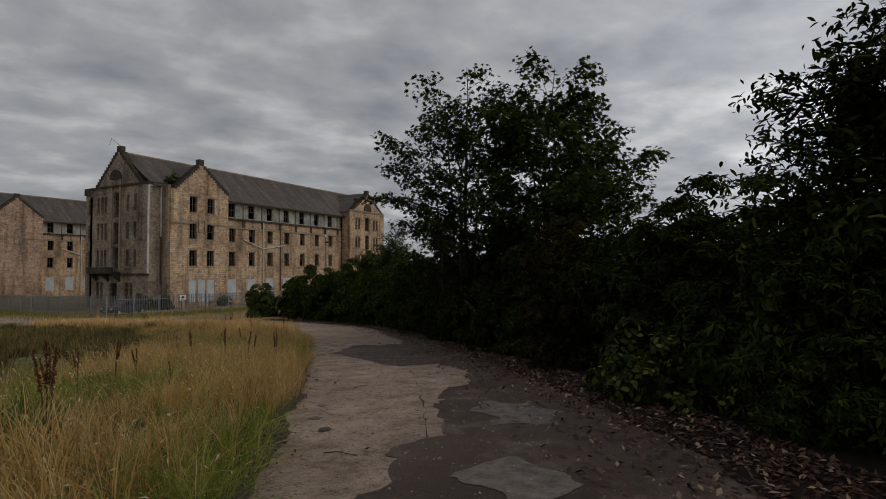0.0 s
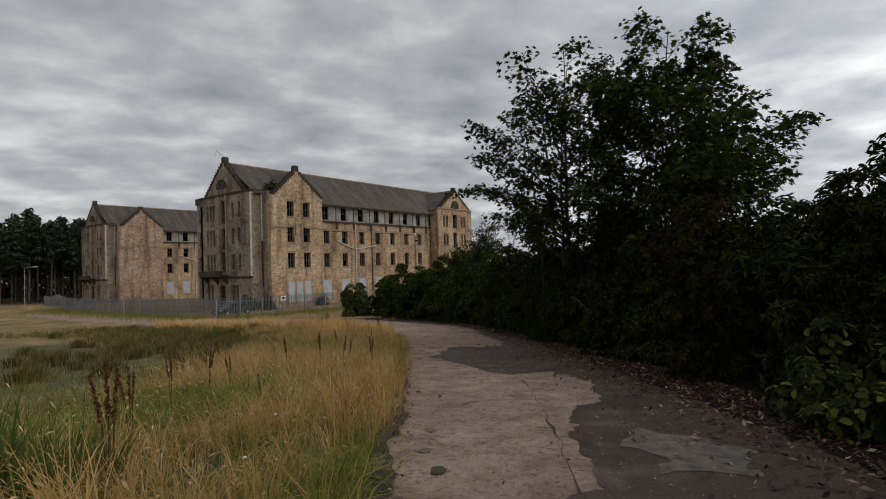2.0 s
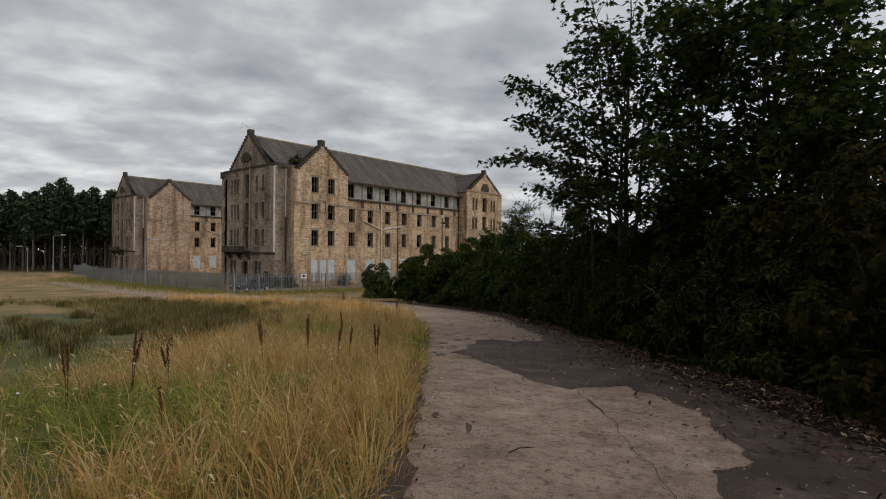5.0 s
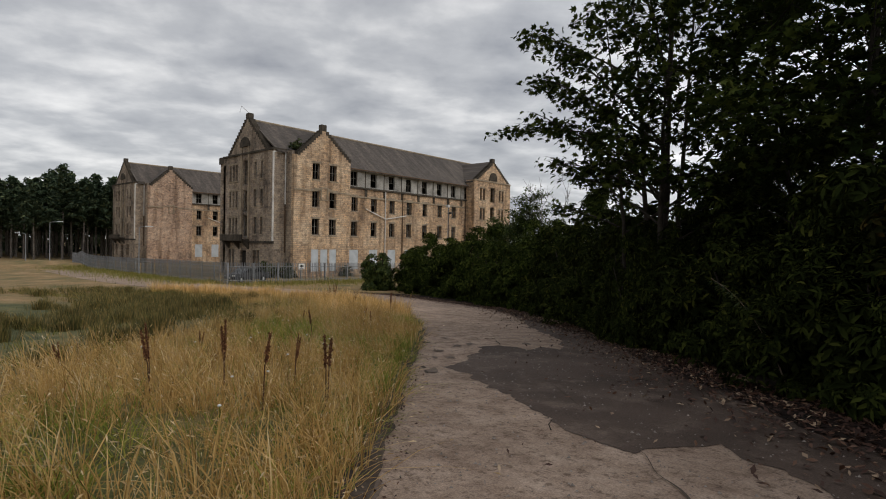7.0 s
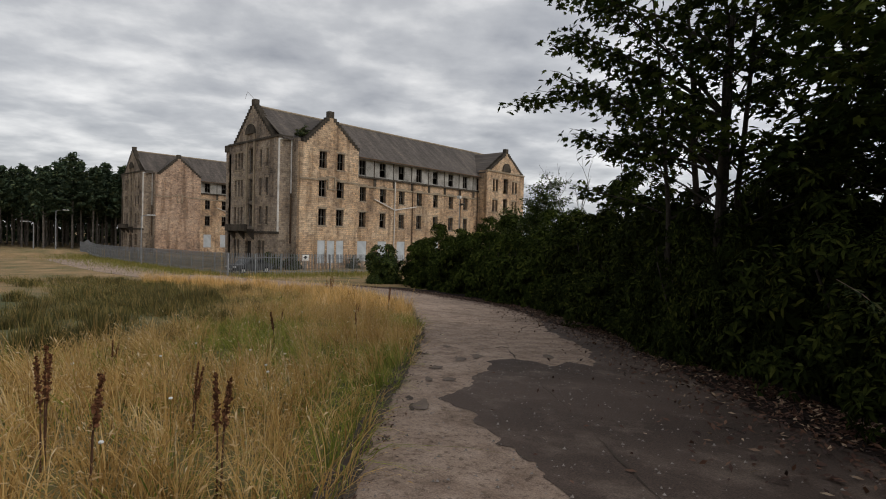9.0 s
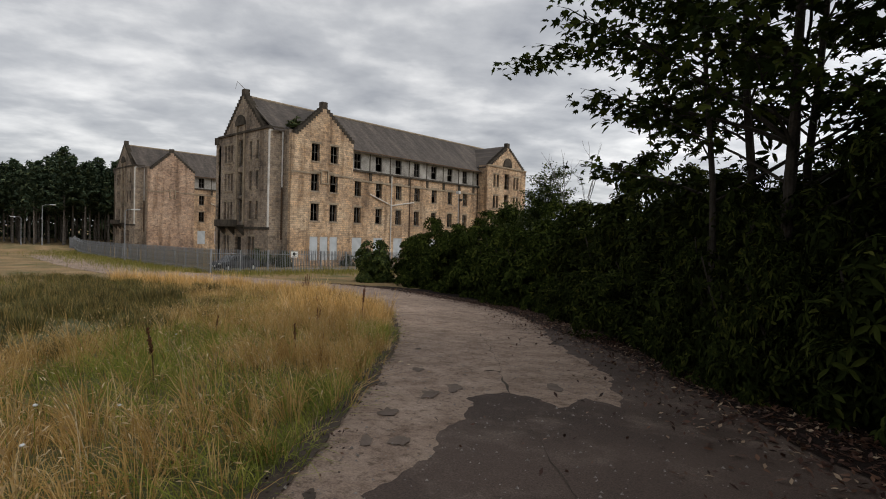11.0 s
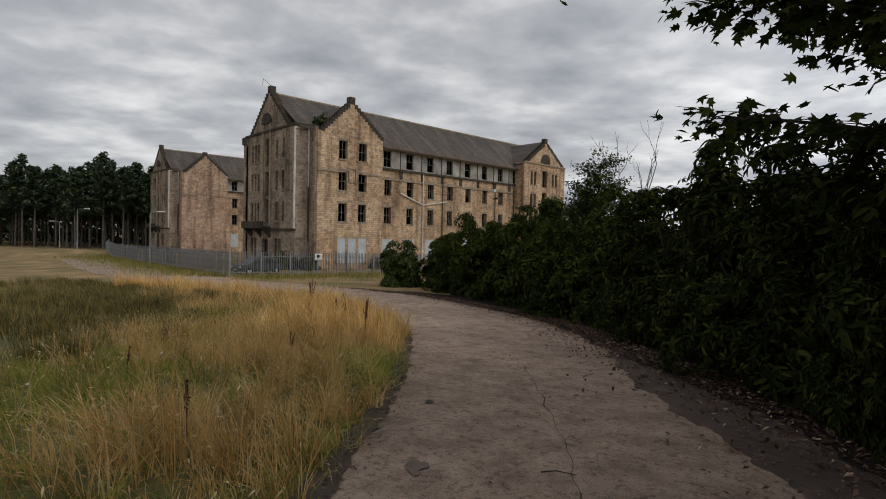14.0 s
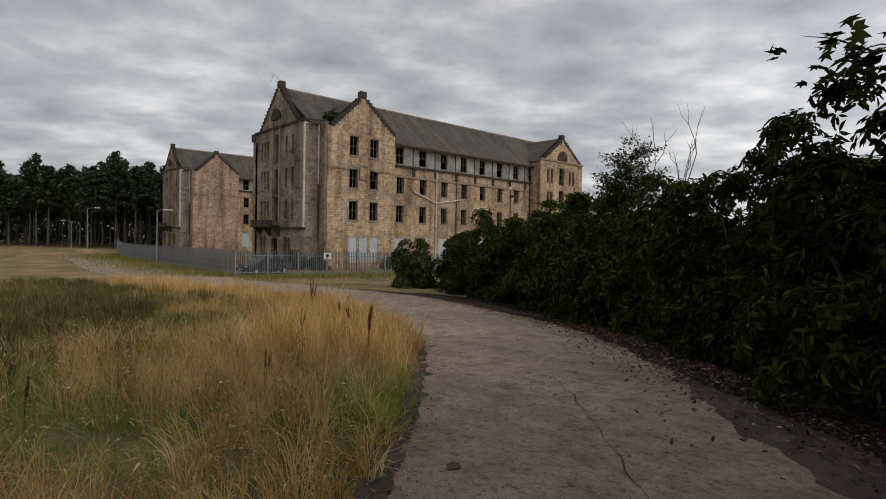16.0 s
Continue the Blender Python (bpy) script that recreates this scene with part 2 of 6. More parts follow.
def slate_mat():
    """Thin slate courses, weathered brown in streaks down the slope."""
    m, nt, b = shader("slate")
    tc = nt.nodes.new("ShaderNodeTexCoord")
    sep, com = nt.nodes.new("ShaderNodeSeparateXYZ"), nt.nodes.new("ShaderNodeCombineXYZ")
    nt.links.new(tc.outputs["Object"], sep.inputs[0])
    nt.links.new(sep.outputs["Y"], com.inputs[0]), nt.links.new(sep.outputs["Z"], com.inputs[1])
    br = nt.nodes.new("ShaderNodeTexBrick")
    br.inputs["Scale"].default_value = 1.0
    br.inputs["Brick Width"].default_value, br.inputs["Row Height"].default_value, br.inputs["Mortar Size"].default_value = 0.36, 0.17, 0.012
    br.inputs["Color1"].default_value, br.inputs["Color2"].default_value, br.inputs["Mortar"].default_value = (0, 0, 0, 1), (1, 1, 1, 1), (0.2, 0.2, 0.2, 1)
    nt.links.new(com.outputs[0], br.inputs["Vector"])
    run = nt.nodes.new("ShaderNodeMapping")
    run.inputs["Scale"].default_value = (0.15, 0.9, 0.15)
    nt.links.new(tc.outputs["Object"], run.inputs[0])
    col = ramp_node(nt, noise_node(nt, 1.0, 7, run.outputs[0], 0.65), [(0.32, (0.060, 0.050, 0.043)), (0.52, (0.098, 0.082, 0.070)), (0.70, (0.150, 0.122, 0.100))])
    col = mix_node(nt, 0.8, col, ramp_node(nt, br.outputs["Color"], [(0.0, (0.68, 0.66, 0.65)), (0.7, (1, 1, 1)), (1.0, (1.2, 1.15, 1.1))]), "MULTIPLY")
    nt.links.new(col, b.inputs["Base Color"])
    b.inputs["Roughness"].default_value = 0.8
    b.inputs["Specular IOR Level"].default_value = 0.25
    bump_node(nt, b, br.outputs["Color"], 0.4, 0.02)
    return m


M_SLATE = slate_mat()
M_FRAME = mottled("peeling_frame_paint", (0.06, 0.05, 0.042), (0.30, 0.28, 0.25), 3, 0.8, 0.2, 0.005)
M_BOARD = mottled("grey_board", (0.36, 0.39, 0.41), (0.55, 0.58, 0.60), 1.1, 0.8, 0.1, 0.005)
M_PIPE = mottled("painted_iron_pipe", (0.42, 0.39, 0.35), (0.78, 0.75, 0.70), 1.0, 0.7, 0.2, 0.005)
M_RUSTPIPE = mottled("rusty_pipe", (0.05, 0.035, 0.025), (0.16, 0.10, 0.06), 1.5, 0.9, 0.2, 0.005)
# Near-black stand-in for unlit rooms: the shade is in the colour.
M_ROOM_SHADE = mottled("room_shade", (0.015, 0.013, 0.011), (0.05, 0.042, 0.035), 1.0, 1.0, 0)
M_GALV = mottled("galvanised_steel", (0.18, 0.185, 0.19), (0.36, 0.37, 0.38), 2.5, 0.6, 0.15, 0.004, metal=0.25)
M_BARK = mottled("bark", (0.018, 0.015, 0.012), (0.062, 0.052, 0.042), 4, 0.95, 0.8, 0.03, fine=25)
M_PINE_BARK = mottled("pine_bark", (0.06, 0.05, 0.042), (0.24, 0.21, 0.18), 2, 0.95, 0.6, 0.03, fine=10)
# Rhododendron greens lie below true leaf colour, carrying the hedge's deep shade.
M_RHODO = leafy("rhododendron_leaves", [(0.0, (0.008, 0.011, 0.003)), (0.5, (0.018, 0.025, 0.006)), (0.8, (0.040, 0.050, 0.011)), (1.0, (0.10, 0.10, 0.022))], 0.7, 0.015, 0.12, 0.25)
M_LAUREL = leafy("laurel_leaves", [(0.0, (0.009, 0.013, 0.003)), (0.5, (0.026, 0.038, 0.008)), (0.8, (0.062, 0.080, 0.016)), (1.0, (0.14, 0.145, 0.03))], 0.7, 0.015, 0.15, 0.25)
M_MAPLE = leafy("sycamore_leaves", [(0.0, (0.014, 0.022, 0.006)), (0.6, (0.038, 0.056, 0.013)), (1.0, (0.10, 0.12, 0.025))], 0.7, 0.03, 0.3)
M_NEEDLE = leafy("conifer_needles", [(0.0, (0.020, 0.034, 0.020)), (0.7, (0.058, 0.085, 0.046)), (1.0, (0.12, 0.14, 0.065))], 0.75, 0.15, 0.08)
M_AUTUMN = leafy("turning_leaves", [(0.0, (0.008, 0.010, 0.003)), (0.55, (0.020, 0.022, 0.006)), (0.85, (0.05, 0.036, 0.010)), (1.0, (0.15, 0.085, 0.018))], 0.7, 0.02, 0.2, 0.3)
M_BRAMBLE = leafy("bramble_leaves", [(0.0, (0.012, 0.018, 0.008)), (0.5, (0.030, 0.042, 0.014)), (0.85, (0.075, 0.082, 0.020)), (1.0, (0.22, 0.20, 0.05))], 0.7, 0.03, 0.2)
M_BUSH = leafy("bush_leaves", [(0.0, (0.014, 0.022, 0.006)), (0.5, (0.04, 0.06, 0.014)), (1.0, (0.11, 0.13, 0.03))], 0.6, 0.12, 0.2)
M_STRAW = leafy("dry_grass", [(0.08, (0.15, 0.08, 0.025)), (0.35, (0.50, 0.305, 0.10)), (0.7, (0.80, 0.545, 0.225)), (0.95, (0.92, 0.76, 0.47))], 0.8, 0.2, 0.4, 0.68)
M_SEED = leafy("seed_heads", [(0.0, (0.34, 0.22, 0.10)), (0.7, (0.56, 0.40, 0.21)), (1.0, (0.74, 0.62, 0.42))], 0.8, 0.2, 0.3)
M_FIELD = leafy("field_grass", [(0.0, (0.09, 0.115, 0.02)), (0.5, (0.22, 0.21, 0.05)), (1.0, (0.50, 0.36, 0.14))], 0.8, 0.2, 0.25, 0.6)
M_GREENGRASS = leafy("green_grass", [(0.08, (0.065, 0.09, 0.015)), (0.5, (0.25, 0.285, 0.05)), (0.8, (0.47, 0.45, 0.10)), (0.97, (0.74, 0.60, 0.24))], 0.7, 0.2, 0.42, 0.68)
M_LUSH = leafy("lush_grass", [(0.1, (0.045, 0.075, 0.014)), (0.6, (0.10, 0.15, 0.03)), (0.95, (0.24, 0.27, 0.06))], 0.6, 0.15, 0.35, 0.4)
M_RUSH = leafy("rushes", [(0.0, (0.05, 0.055, 0.016)), (0.6, (0.145, 0.125, 0.036)), (1.0, (0.34, 0.23, 0.085))], 0.7, 0.3, 0.2)
M_DOCK = leafy("dry_dock", [(0.0, (0.07, 0.03, 0.016)), (0.7, (0.17, 0.075, 0.038)), (1.0, (0.28, 0.14, 0.07))], 0.9, 0.1, 0.1)
M_LITTER = leafy("fallen_leaves", [(0.0, (0.022, 0.009, 0.006)), (0.5, (0.060, 0.026, 0.016)), (0.85, (0.13, 0.065, 0.038)), (1.0, (0.40, 0.30, 0.20))], 0.6, 0.3, 0.05)


def ground_mat():
    m, nt, b = shader("meadow")
    tc = nt.nodes.new("ShaderNodeTexCoord")
    mid, fine, big = noise_node(nt, 0.35, 6), noise_node(nt, 7, 4), noise_node(nt, 0.07, 4)
    # Olive meadow tones, darkened to hold the shade at the grass roots.
    a = ramp_node(nt, mid, [(0.33, (0.045, 0.058, 0.014)), (0.5, (0.105, 0.10, 0.03)), (0.68, (0.22, 0.165, 0.065))])
    c = ramp_node(nt, mid, [(0.32, (0.105, 0.10, 0.03)), (0.46, (0.22, 0.155, 0.062)), (0.58, (0.30, 0.19, 0.085)), (0.72, (0.40, 0.275, 0.145))])
    along = nt.nodes.new("ShaderNodeVectorMath")
    along.operation = "DOT_PRODUCT"
    along.inputs[1].default_value = (FWD[0] - 0.25 * RGT[0], FWD[1] - 0.25 * RGT[1], 0)
    nt.links.new(tc.outputs["Object"], along.inputs[0])
    wob = nt.nodes.new("ShaderNodeMath")
    wob.operation, wob.inputs[1].default_value = "MULTIPLY_ADD", 30.0
    nt.links.new(big, wob.inputs[0]), nt.links.new(along.outputs["Value"], wob.inputs[2])
    here = P0[0] * (FWD[0] - 0.25 * RGT[0]) + P0[1] * (FWD[1] - 0.25 * RGT[1])
    mr = nt.nodes.new("ShaderNodeMapRange")
    mr.inputs[1].default_value, mr.inputs[2].default_value = here + 15 + 37, here + 15 + 44
    nt.links.new(wob.outputs[0], mr.inputs[0])
    col = mix_node(nt, mr.outputs[0], a, c)
    col = mix_node(nt, 0.5, col, ramp_node(nt, fine, [(0.3, (0.45, 0.45, 0.4)), (0.7, (1.2, 1.2, 1.15))]), "MULTIPLY")
    nt.links.new(col, b.inputs["Base Color"])
    b.inputs["Roughness"].default_value = 1.0
    bump_node(nt, b, fine, 0.8, 0.1)
    return m


M_GROUND = ground_mat()


def road_mat():
    m, nt, b = shader("worn_concrete")
    big, mid, grit, spot = noise_node(nt, 0.35, 5), noise_node(nt, 2.3, 8, rough=0.7), noise_node(nt, 60, 4, rough=0.8), noise_node(nt, 13, 5, rough=0.7)
    col = ramp_node(nt, mid, [(0.30, (0.20, 0.142, 0.108)), (0.5, (0.345, 0.262, 0.206)), (0.72, (0.47, 0.37, 0.30))])
    col = mix_node(nt, 0.7, col, ramp_node(nt, big, [(0.3, (0.62, 0.6, 0.58)), (0.7, (1.15, 1.12, 1.1))]), "MULTIPLY")
    col = mix_node(nt, 0.55, col, ramp_node(nt, grit, [(0.32, (0.30, 0.28, 0.27)), (0.5, (1, 1, 1)), (0.66, (1.7, 1.65, 1.6))]), "MULTIPLY")
    col = mix_node(nt, 0.8, col, ramp_node(nt, spot, [(0.36, (0.42, 0.39, 0.37)), (0.46, (1, 1, 1)), (0.66, (1.15, 1.13, 1.1))]), "MULTIPLY")
    nt.links.new(col, b.inputs["Base Color"])
    b.inputs["Roughness"].default_value = 0.9
    b.inputs["Specular IOR Level"].default_value = 0.15
    bump_node(nt, b, grit, 0.9, 0.02)
    return m


M_ROAD = road_mat()


def tarmac_mat():
    """Thin old tarmac, damp in places and rubbed through to the paler concrete in others."""
    m, nt, b = shader("damp_tarmac")
    worn, mid, grit = noise_node(nt, 1.3, 9, rough=0.72), noise_node(nt, 0.45, 4), noise_node(nt, 65, 3, rough=0.8)
    col = ramp_node(nt, mid, [(0.35, (0.044, 0.030, 0.023)), (0.65, (0.088, 0.062, 0.049))])
    col = mix_node(nt, ramp_node(nt, worn, [(0.52, (0, 0, 0)), (0.66, (0.75, 0.75, 0.75))]), col, (0.15, 0.112, 0.088))
    col = mix_node(nt, 0.6, col, ramp_node(nt, grit, [(0.34, (0.35, 0.33, 0.32)), (0.5, (1, 1, 1)), (0.66, (1.9, 1.85, 1.8))]), "MULTIPLY")
    nt.links.new(col, b.inputs["Base Color"])
    b.inputs["Roughness"].default_value, b.inputs["Specular IOR Level"].default_value = 0.8, 0.25
    bump_node(nt, b, grit, 0.6, 0.012)
    return m


M_TARMAC = tarmac_mat()
# Leaf soil taken down to near-black, with the hedge's shade in the colour.
M_SHADED_SOIL = mottled("shaded_leaf_soil", (0.006, 0.004, 0.003), (0.022, 0.013, 0.010), 1.5, 0.95, 0.8, 0.03, fine=30)

M_DIRT = mottled("packed_dirt", (0.045, 0.035, 0.028), (0.10, 0.078, 0.062), 3.0, 0.95, 0.6, 0.02, fine=40)
M_CHIPPED = mottled("chipped_concrete", (0.075, 0.062, 0.053), (0.235, 0.20, 0.172), 7, 0.9, 0.8, 0.02, fine=45)
M_DAMP = mottled("damp_concrete", (0.10, 0.074, 0.058), (0.20, 0.155, 0.125), 2.5, 0.85, 0.6, 0.015, fine=50)
M_GRIT = mottled("grit", (0.10, 0.085, 0.075), (0.34, 0.30, 0.27), 20, 0.9, 0)
M_DOCKSTEM = mottled("dock_stem", (0.06, 0.03, 0.02), (0.14, 0.075, 0.045), 20, 0.9, 0)


# ---- mesh helpers ----
def part(name, bm, material, parent=None, label="", smooth=False):
    me = bpy.data.meshes.new(name)
    bm.to_mesh(me)
    bm.free()
    if smooth:
        me.polygons.foreach_set("use_smooth", [True] * len(me.polygons))
    for m in (material if isinstance(material, (list, tuple)) else (material,)):
        me.materials.append(m)
    ob = new(name, me)
    if parent is not None:
        ob.parent = parent
    if label:
        tagged(ob, label)
    return ob


def raw_part(name, verts, faces, material, parent=None, label="", smooth=False):
    me = bpy.data.meshes.new(name)
    me.from_pydata(verts, [], faces)
    if smooth:
        me.polygons.foreach_set("use_smooth", [True] * len(me.polygons))
    me.materials.append(material)
    ob = new(name, me)
    if parent is not None:
        ob.parent = parent
    if label:
        tagged(ob, label)
    return ob


def empty(name, x, y, z, rz=0.0):
    ob = new(name)
    ob.empty_display_size = 0.2
    ob.matrix_world = pose(x, y, z, 0, 0, rz)
    return ob


def add_box(bm, x0, x1, y0, y1, z0, z1, bevel=0.0):
    v = [bm.verts.new(p) for p in ((x0, y0, z0), (x1, y0, z0), (x1, y1, z0), (x0, y1, z0), (x0, y0, z1), (x1, y0, z1), (x1, y1, z1), (x0, y1, z1))]
    fs = [bm.faces.new([v[i] for i in q]) for q in ((0, 3, 2, 1), (4, 5, 6, 7), (0, 1, 5, 4), (1, 2, 6, 5), (2, 3, 7, 6), (3, 0, 4, 7))]
    if bevel:
        es = {e for f in fs for e in f.edges}
        bmesh.ops.bevel(bm, geom=list(es), offset=bevel, segments=1, affect="EDGES")
    return bm


def box_bm(*a, **k):
    return add_box(bmesh.new(), *a, **k)


def add_tube(bm, pts, radii, sides=8):
    """A bent tapering tube."""
    rings = []
    for i, p in enumerate(pts):
        p = Vector(p)
        d = (Vector(pts[min(i + 1, len(pts) - 1)]) - Vector(pts[max(i - 1, 0)])).normalized()
        u = d.orthogonal().normalized() if abs(d.z) < 0.9 else (d.cross(Vector((0, 1, 0)))).normalized()
        w = d.cross(u)
        rings.append([bm.verts.new(p + radii[i] * (math.cos(a) * u + math.sin(a) * w)) for a in [2 * math.pi * k / sides for k in range(sides)]])
    for a, b in zip(rings, rings[1:]):
        for k in range(sides):
            bm.faces.new((a[k], a[(k + 1) % sides], b[(k + 1) % sides], b[k]))
    bm.faces.new(rings[0][::-1]), bm.faces.new(rings[-1])
    return bm


def tube_bm(pts, radii, sides=8):
    return add_tube(bmesh.new(), pts, radii, sides)


def prism_bm(outline, depth, place):
    """A flat outline in (u, z), given thickness; place(u, w, z) puts a point into the world, w runs into the wall."""
    bm = bmesh.new()
    a = [bm.verts.new(place(u, 0, z)) for u, z in outline]
    b = [bm.verts.new(place(u, depth, z)) for u, z in outline]
    n = len(outline)
    bm.faces.new(a), bm.faces.new(b[::-1])
    for i in range(n):
        bm.faces.new((a[i], b[i], b[(i + 1) % n], a[(i + 1) % n]))
    bmesh.ops.recalc_face_normals(bm, faces=bm.faces)
    return bm


def wall_bm(u0, u1, z0, z1, holes, depth, place):
    """A wall with openings (u0, u1, z0, z1) right through it."""
    us = sorted({round(q, 3) for q in (u0, u1, *[h[0] for h in holes], *[h[1] for h in holes])})
    zs = sorted({round(q, 3) for q in (z0, z1, *[h[2] for h in holes], *[h[3] for h in holes])})
    bm = bmesh.new()
    cache = {}

    def v(u, w, z):
        k = (round(u, 4), round(w, 4), round(z, 4))
        if k not in cache:
            cache[k] = bm.verts.new(place(u, w, z))
        return cache[k]

    def solid(i, j):
        if not (0 <= i < len(us) - 1 and 0 <= j < len(zs) - 1):
            return False
        cu, cz = (us[i] + us[i + 1]) / 2, (zs[j] + zs[j + 1]) / 2
        return not any(h[0] < cu < h[1] and h[2] < cz < h[3] for h in holes)

    for i in range(len(us) - 1):
        for j in range(len(zs) - 1):
            if not solid(i, j):
                continue
            a, b, c, d = us[i], us[i + 1], zs[j], zs[j + 1]
            bm.faces.new((v(a, 0, c), v(b, 0, c), v(b, 0, d), v(a, 0, d)))
            bm.faces.new((v(a, depth, c), v(a, depth, d), v(b, depth, d), v(b, depth, c)))
            if not solid(i - 1, j):
                bm.faces.new((v(a, 0, c), v(a, 0, d), v(a, depth, d), v(a, depth, c)))
            if not solid(i + 1, j):
                bm.faces.new((v(b, 0, c), v(b, depth, c), v(b, depth, d), v(b, 0, d)))
            if not solid(i, j - 1):
                bm.faces.new((v(a, 0, c), v(a, depth, c), v(b, depth, c), v(b, 0, c)))
            if not solid(i, j + 1):
                bm.faces.new((v(a, 0, d), v(b, 0, d), v(b, depth, d), v(a, depth, d)))
    bmesh.ops.recalc_face_normals(bm, faces=bm.faces)
    return bm


LEAF_SHAPES = {
    "facet": ([(0, -0.5, 0), (0.5, -0.05, -0.15), (0, 0.5, -1), (-0.5, -0.05, -0.15)], [(0, 1, 2), (0, 2, 3)]),
    "oval": ([(0, -0.5, 0), (0.42, -0.18, -0.12), (0.40, 0.20, -0.3), (0, 0.5, -1), (-0.40, 0.20, -0.3), (-0.42, -0.18, -0.12)], [(0, 1, 2), (0, 2, 3), (0, 3, 4), (0, 4, 5)]),
    "lobed": ([(0, -0.45, 0), (0.50, -0.22, -0.1), (0.26, -0.02, -0.1), (0.50, 0.28, -0.4), (0.14, 0.2, -0.3), (0, 0.55, -1), (-0.14, 0.2, -0.3), (-0.50, 0.28, -0.4), (-0.26, -0.02, -0.1), (-0.50, -0.22, -0.1)], [(0, k, k + 1) for k in range(1, 9)]),
}


def leaf_mesh(centres, normals, lengths, widths, rng, droop=0.25, shape="facet", axes=None):
    """Leaves of one shape; x runs across a leaf, y along it, z is its droop."""
    n = len(centres)
    nor = normals / np.maximum(np.linalg.norm(normals, axis=1, keepdims=True), 1e-6)
    ax = np.cross(nor, rng.normal(size=(n, 3))) if axes is None else axes - nor * np.sum(axes * nor, axis=1, keepdims=True)
    ax /= np.maximum(np.linalg.norm(ax, axis=1, keepdims=True), 1e-6)
    side = np.cross(nor, ax)
    L, Wd = lengths[:, None], widths[:, None]
    pts, tris = LEAF_SHAPES[shape]
    verts = np.stack([centres + side * Wd * x + ax * L * y + nor * L * droop * z for x, y, z in pts], 1).reshape(-1, 3)
    k = np.arange(n)[:, None] * len(pts)
    return verts, np.concatenate([k + list(t) for t in tris])


def mesh_from_arrays(name, verts, faces, material):
    me = bpy.data.meshes.new(name)
    nf, k = faces.shape
    me.vertices.add(len(verts))
    me.vertices.foreach_set("co", verts.astype(np.float32).ravel())
    me.loops.add(nf * k)
    me.loops.foreach_set("vertex_index", faces.astype(np.int32).ravel())
    me.polygons.add(nf)
    me.polygons.foreach_set("loop_start", np.arange(0, nf * k, k, dtype=np.int32))
    me.update(calc_edges=True)
    me.materials.append(material)
    return me

# ---- ground and road ----
def build_ground():
    ss = np.concatenate([np.linspace(-600, -20, 12)[:-1], np.arange(-20, 80, 1.0), np.linspace(80, 200, 30), np.linspace(230, 900, 10)])
    rs = np.concatenate([np.linspace(-700, -120, 12)[:-1], np.linspace(-120, -30, 40)[:-1], np.arange(-30, 12, 0.5), np.linspace(12, 120, 24), np.linspace(160, 700, 9)])
    verts, faces = [], []
    for s in ss:
        for r in rs:
            x, y = W(s, r)
            verts.append((x, y, ground_z(x, y)))
    n = len(rs)
    for i in range(len(ss) - 1):
        for j in range(n - 1):
            a = i * n + j
            faces.append((a, a + 1, a + n + 1, a + n))
    ob = raw_part("ground", verts, faces, M_GROUND, smooth=True)
    me = ob.data
    if me.polygons[0].normal.z < 0:
        me.flip_normals()
    return tagged(ob, "rough meadow ground with dry and green patches", "ground", kind="structure")


ground = build_ground()


def strip(name, left, right, cols, lift, material, edge=0.0, seed=0.0, thick=0.06):
    verts, faces = [], []
    n = len(left)
    for i, (a, b) in enumerate(zip(left, right)):
        for k in range(cols + 1):
            t = k / cols
            p = a.lerp(b, t)
            if k in (0, cols) and edge:
                q = noise.noise((i * 0.35, k * 3.1, seed)) + 0.6 * noise.noise((i * 1.3, k * 3.1, seed + 4))
                p = p + (b - a).normalized() * edge * q
            x, y = W(p.x, p.y)
            z = base_z(p.x) + lift
            verts.append((x, y, z))
        verts.append((*W(*a.lerp(b, -0.01)), base_z(a.x) - thick))
        verts.append((*W(*a.lerp(b, 1.01)), base_z(b.x) - thick))
    w = cols + 3
    for i in range(n - 1):
        o = i * w
        for k in range(cols):
            faces.append((o + k, o + k + 1, o + w + k + 1, o + w + k))
        faces.append((o + cols + 1, o, o + w, o + w + cols + 1))
        faces.append((o + cols, o + cols + 2, o + w + cols + 2, o + w + cols))
    return raw_part(name, verts, faces, material, smooth=False)


FINE_L = curve_through([tuple(p) for p in ROAD_L], 5)
FINE_R = curve_through([tuple(p) for p in ROAD_R], 5)
road = tagged(strip("road", FINE_L, FINE_R, 8, 0.05, M_ROAD, 0.09, 1.0), "worn grey concrete lane with crumbling grassy edges", "road", kind="structure")

# ---- the derelict hospital block ----
BASE = -3.15


def east_place(x):
    return lambda u, w, z: (x - w, u, z)


def south_place(y):
    return lambda u, w, z: (u, y + w, z)


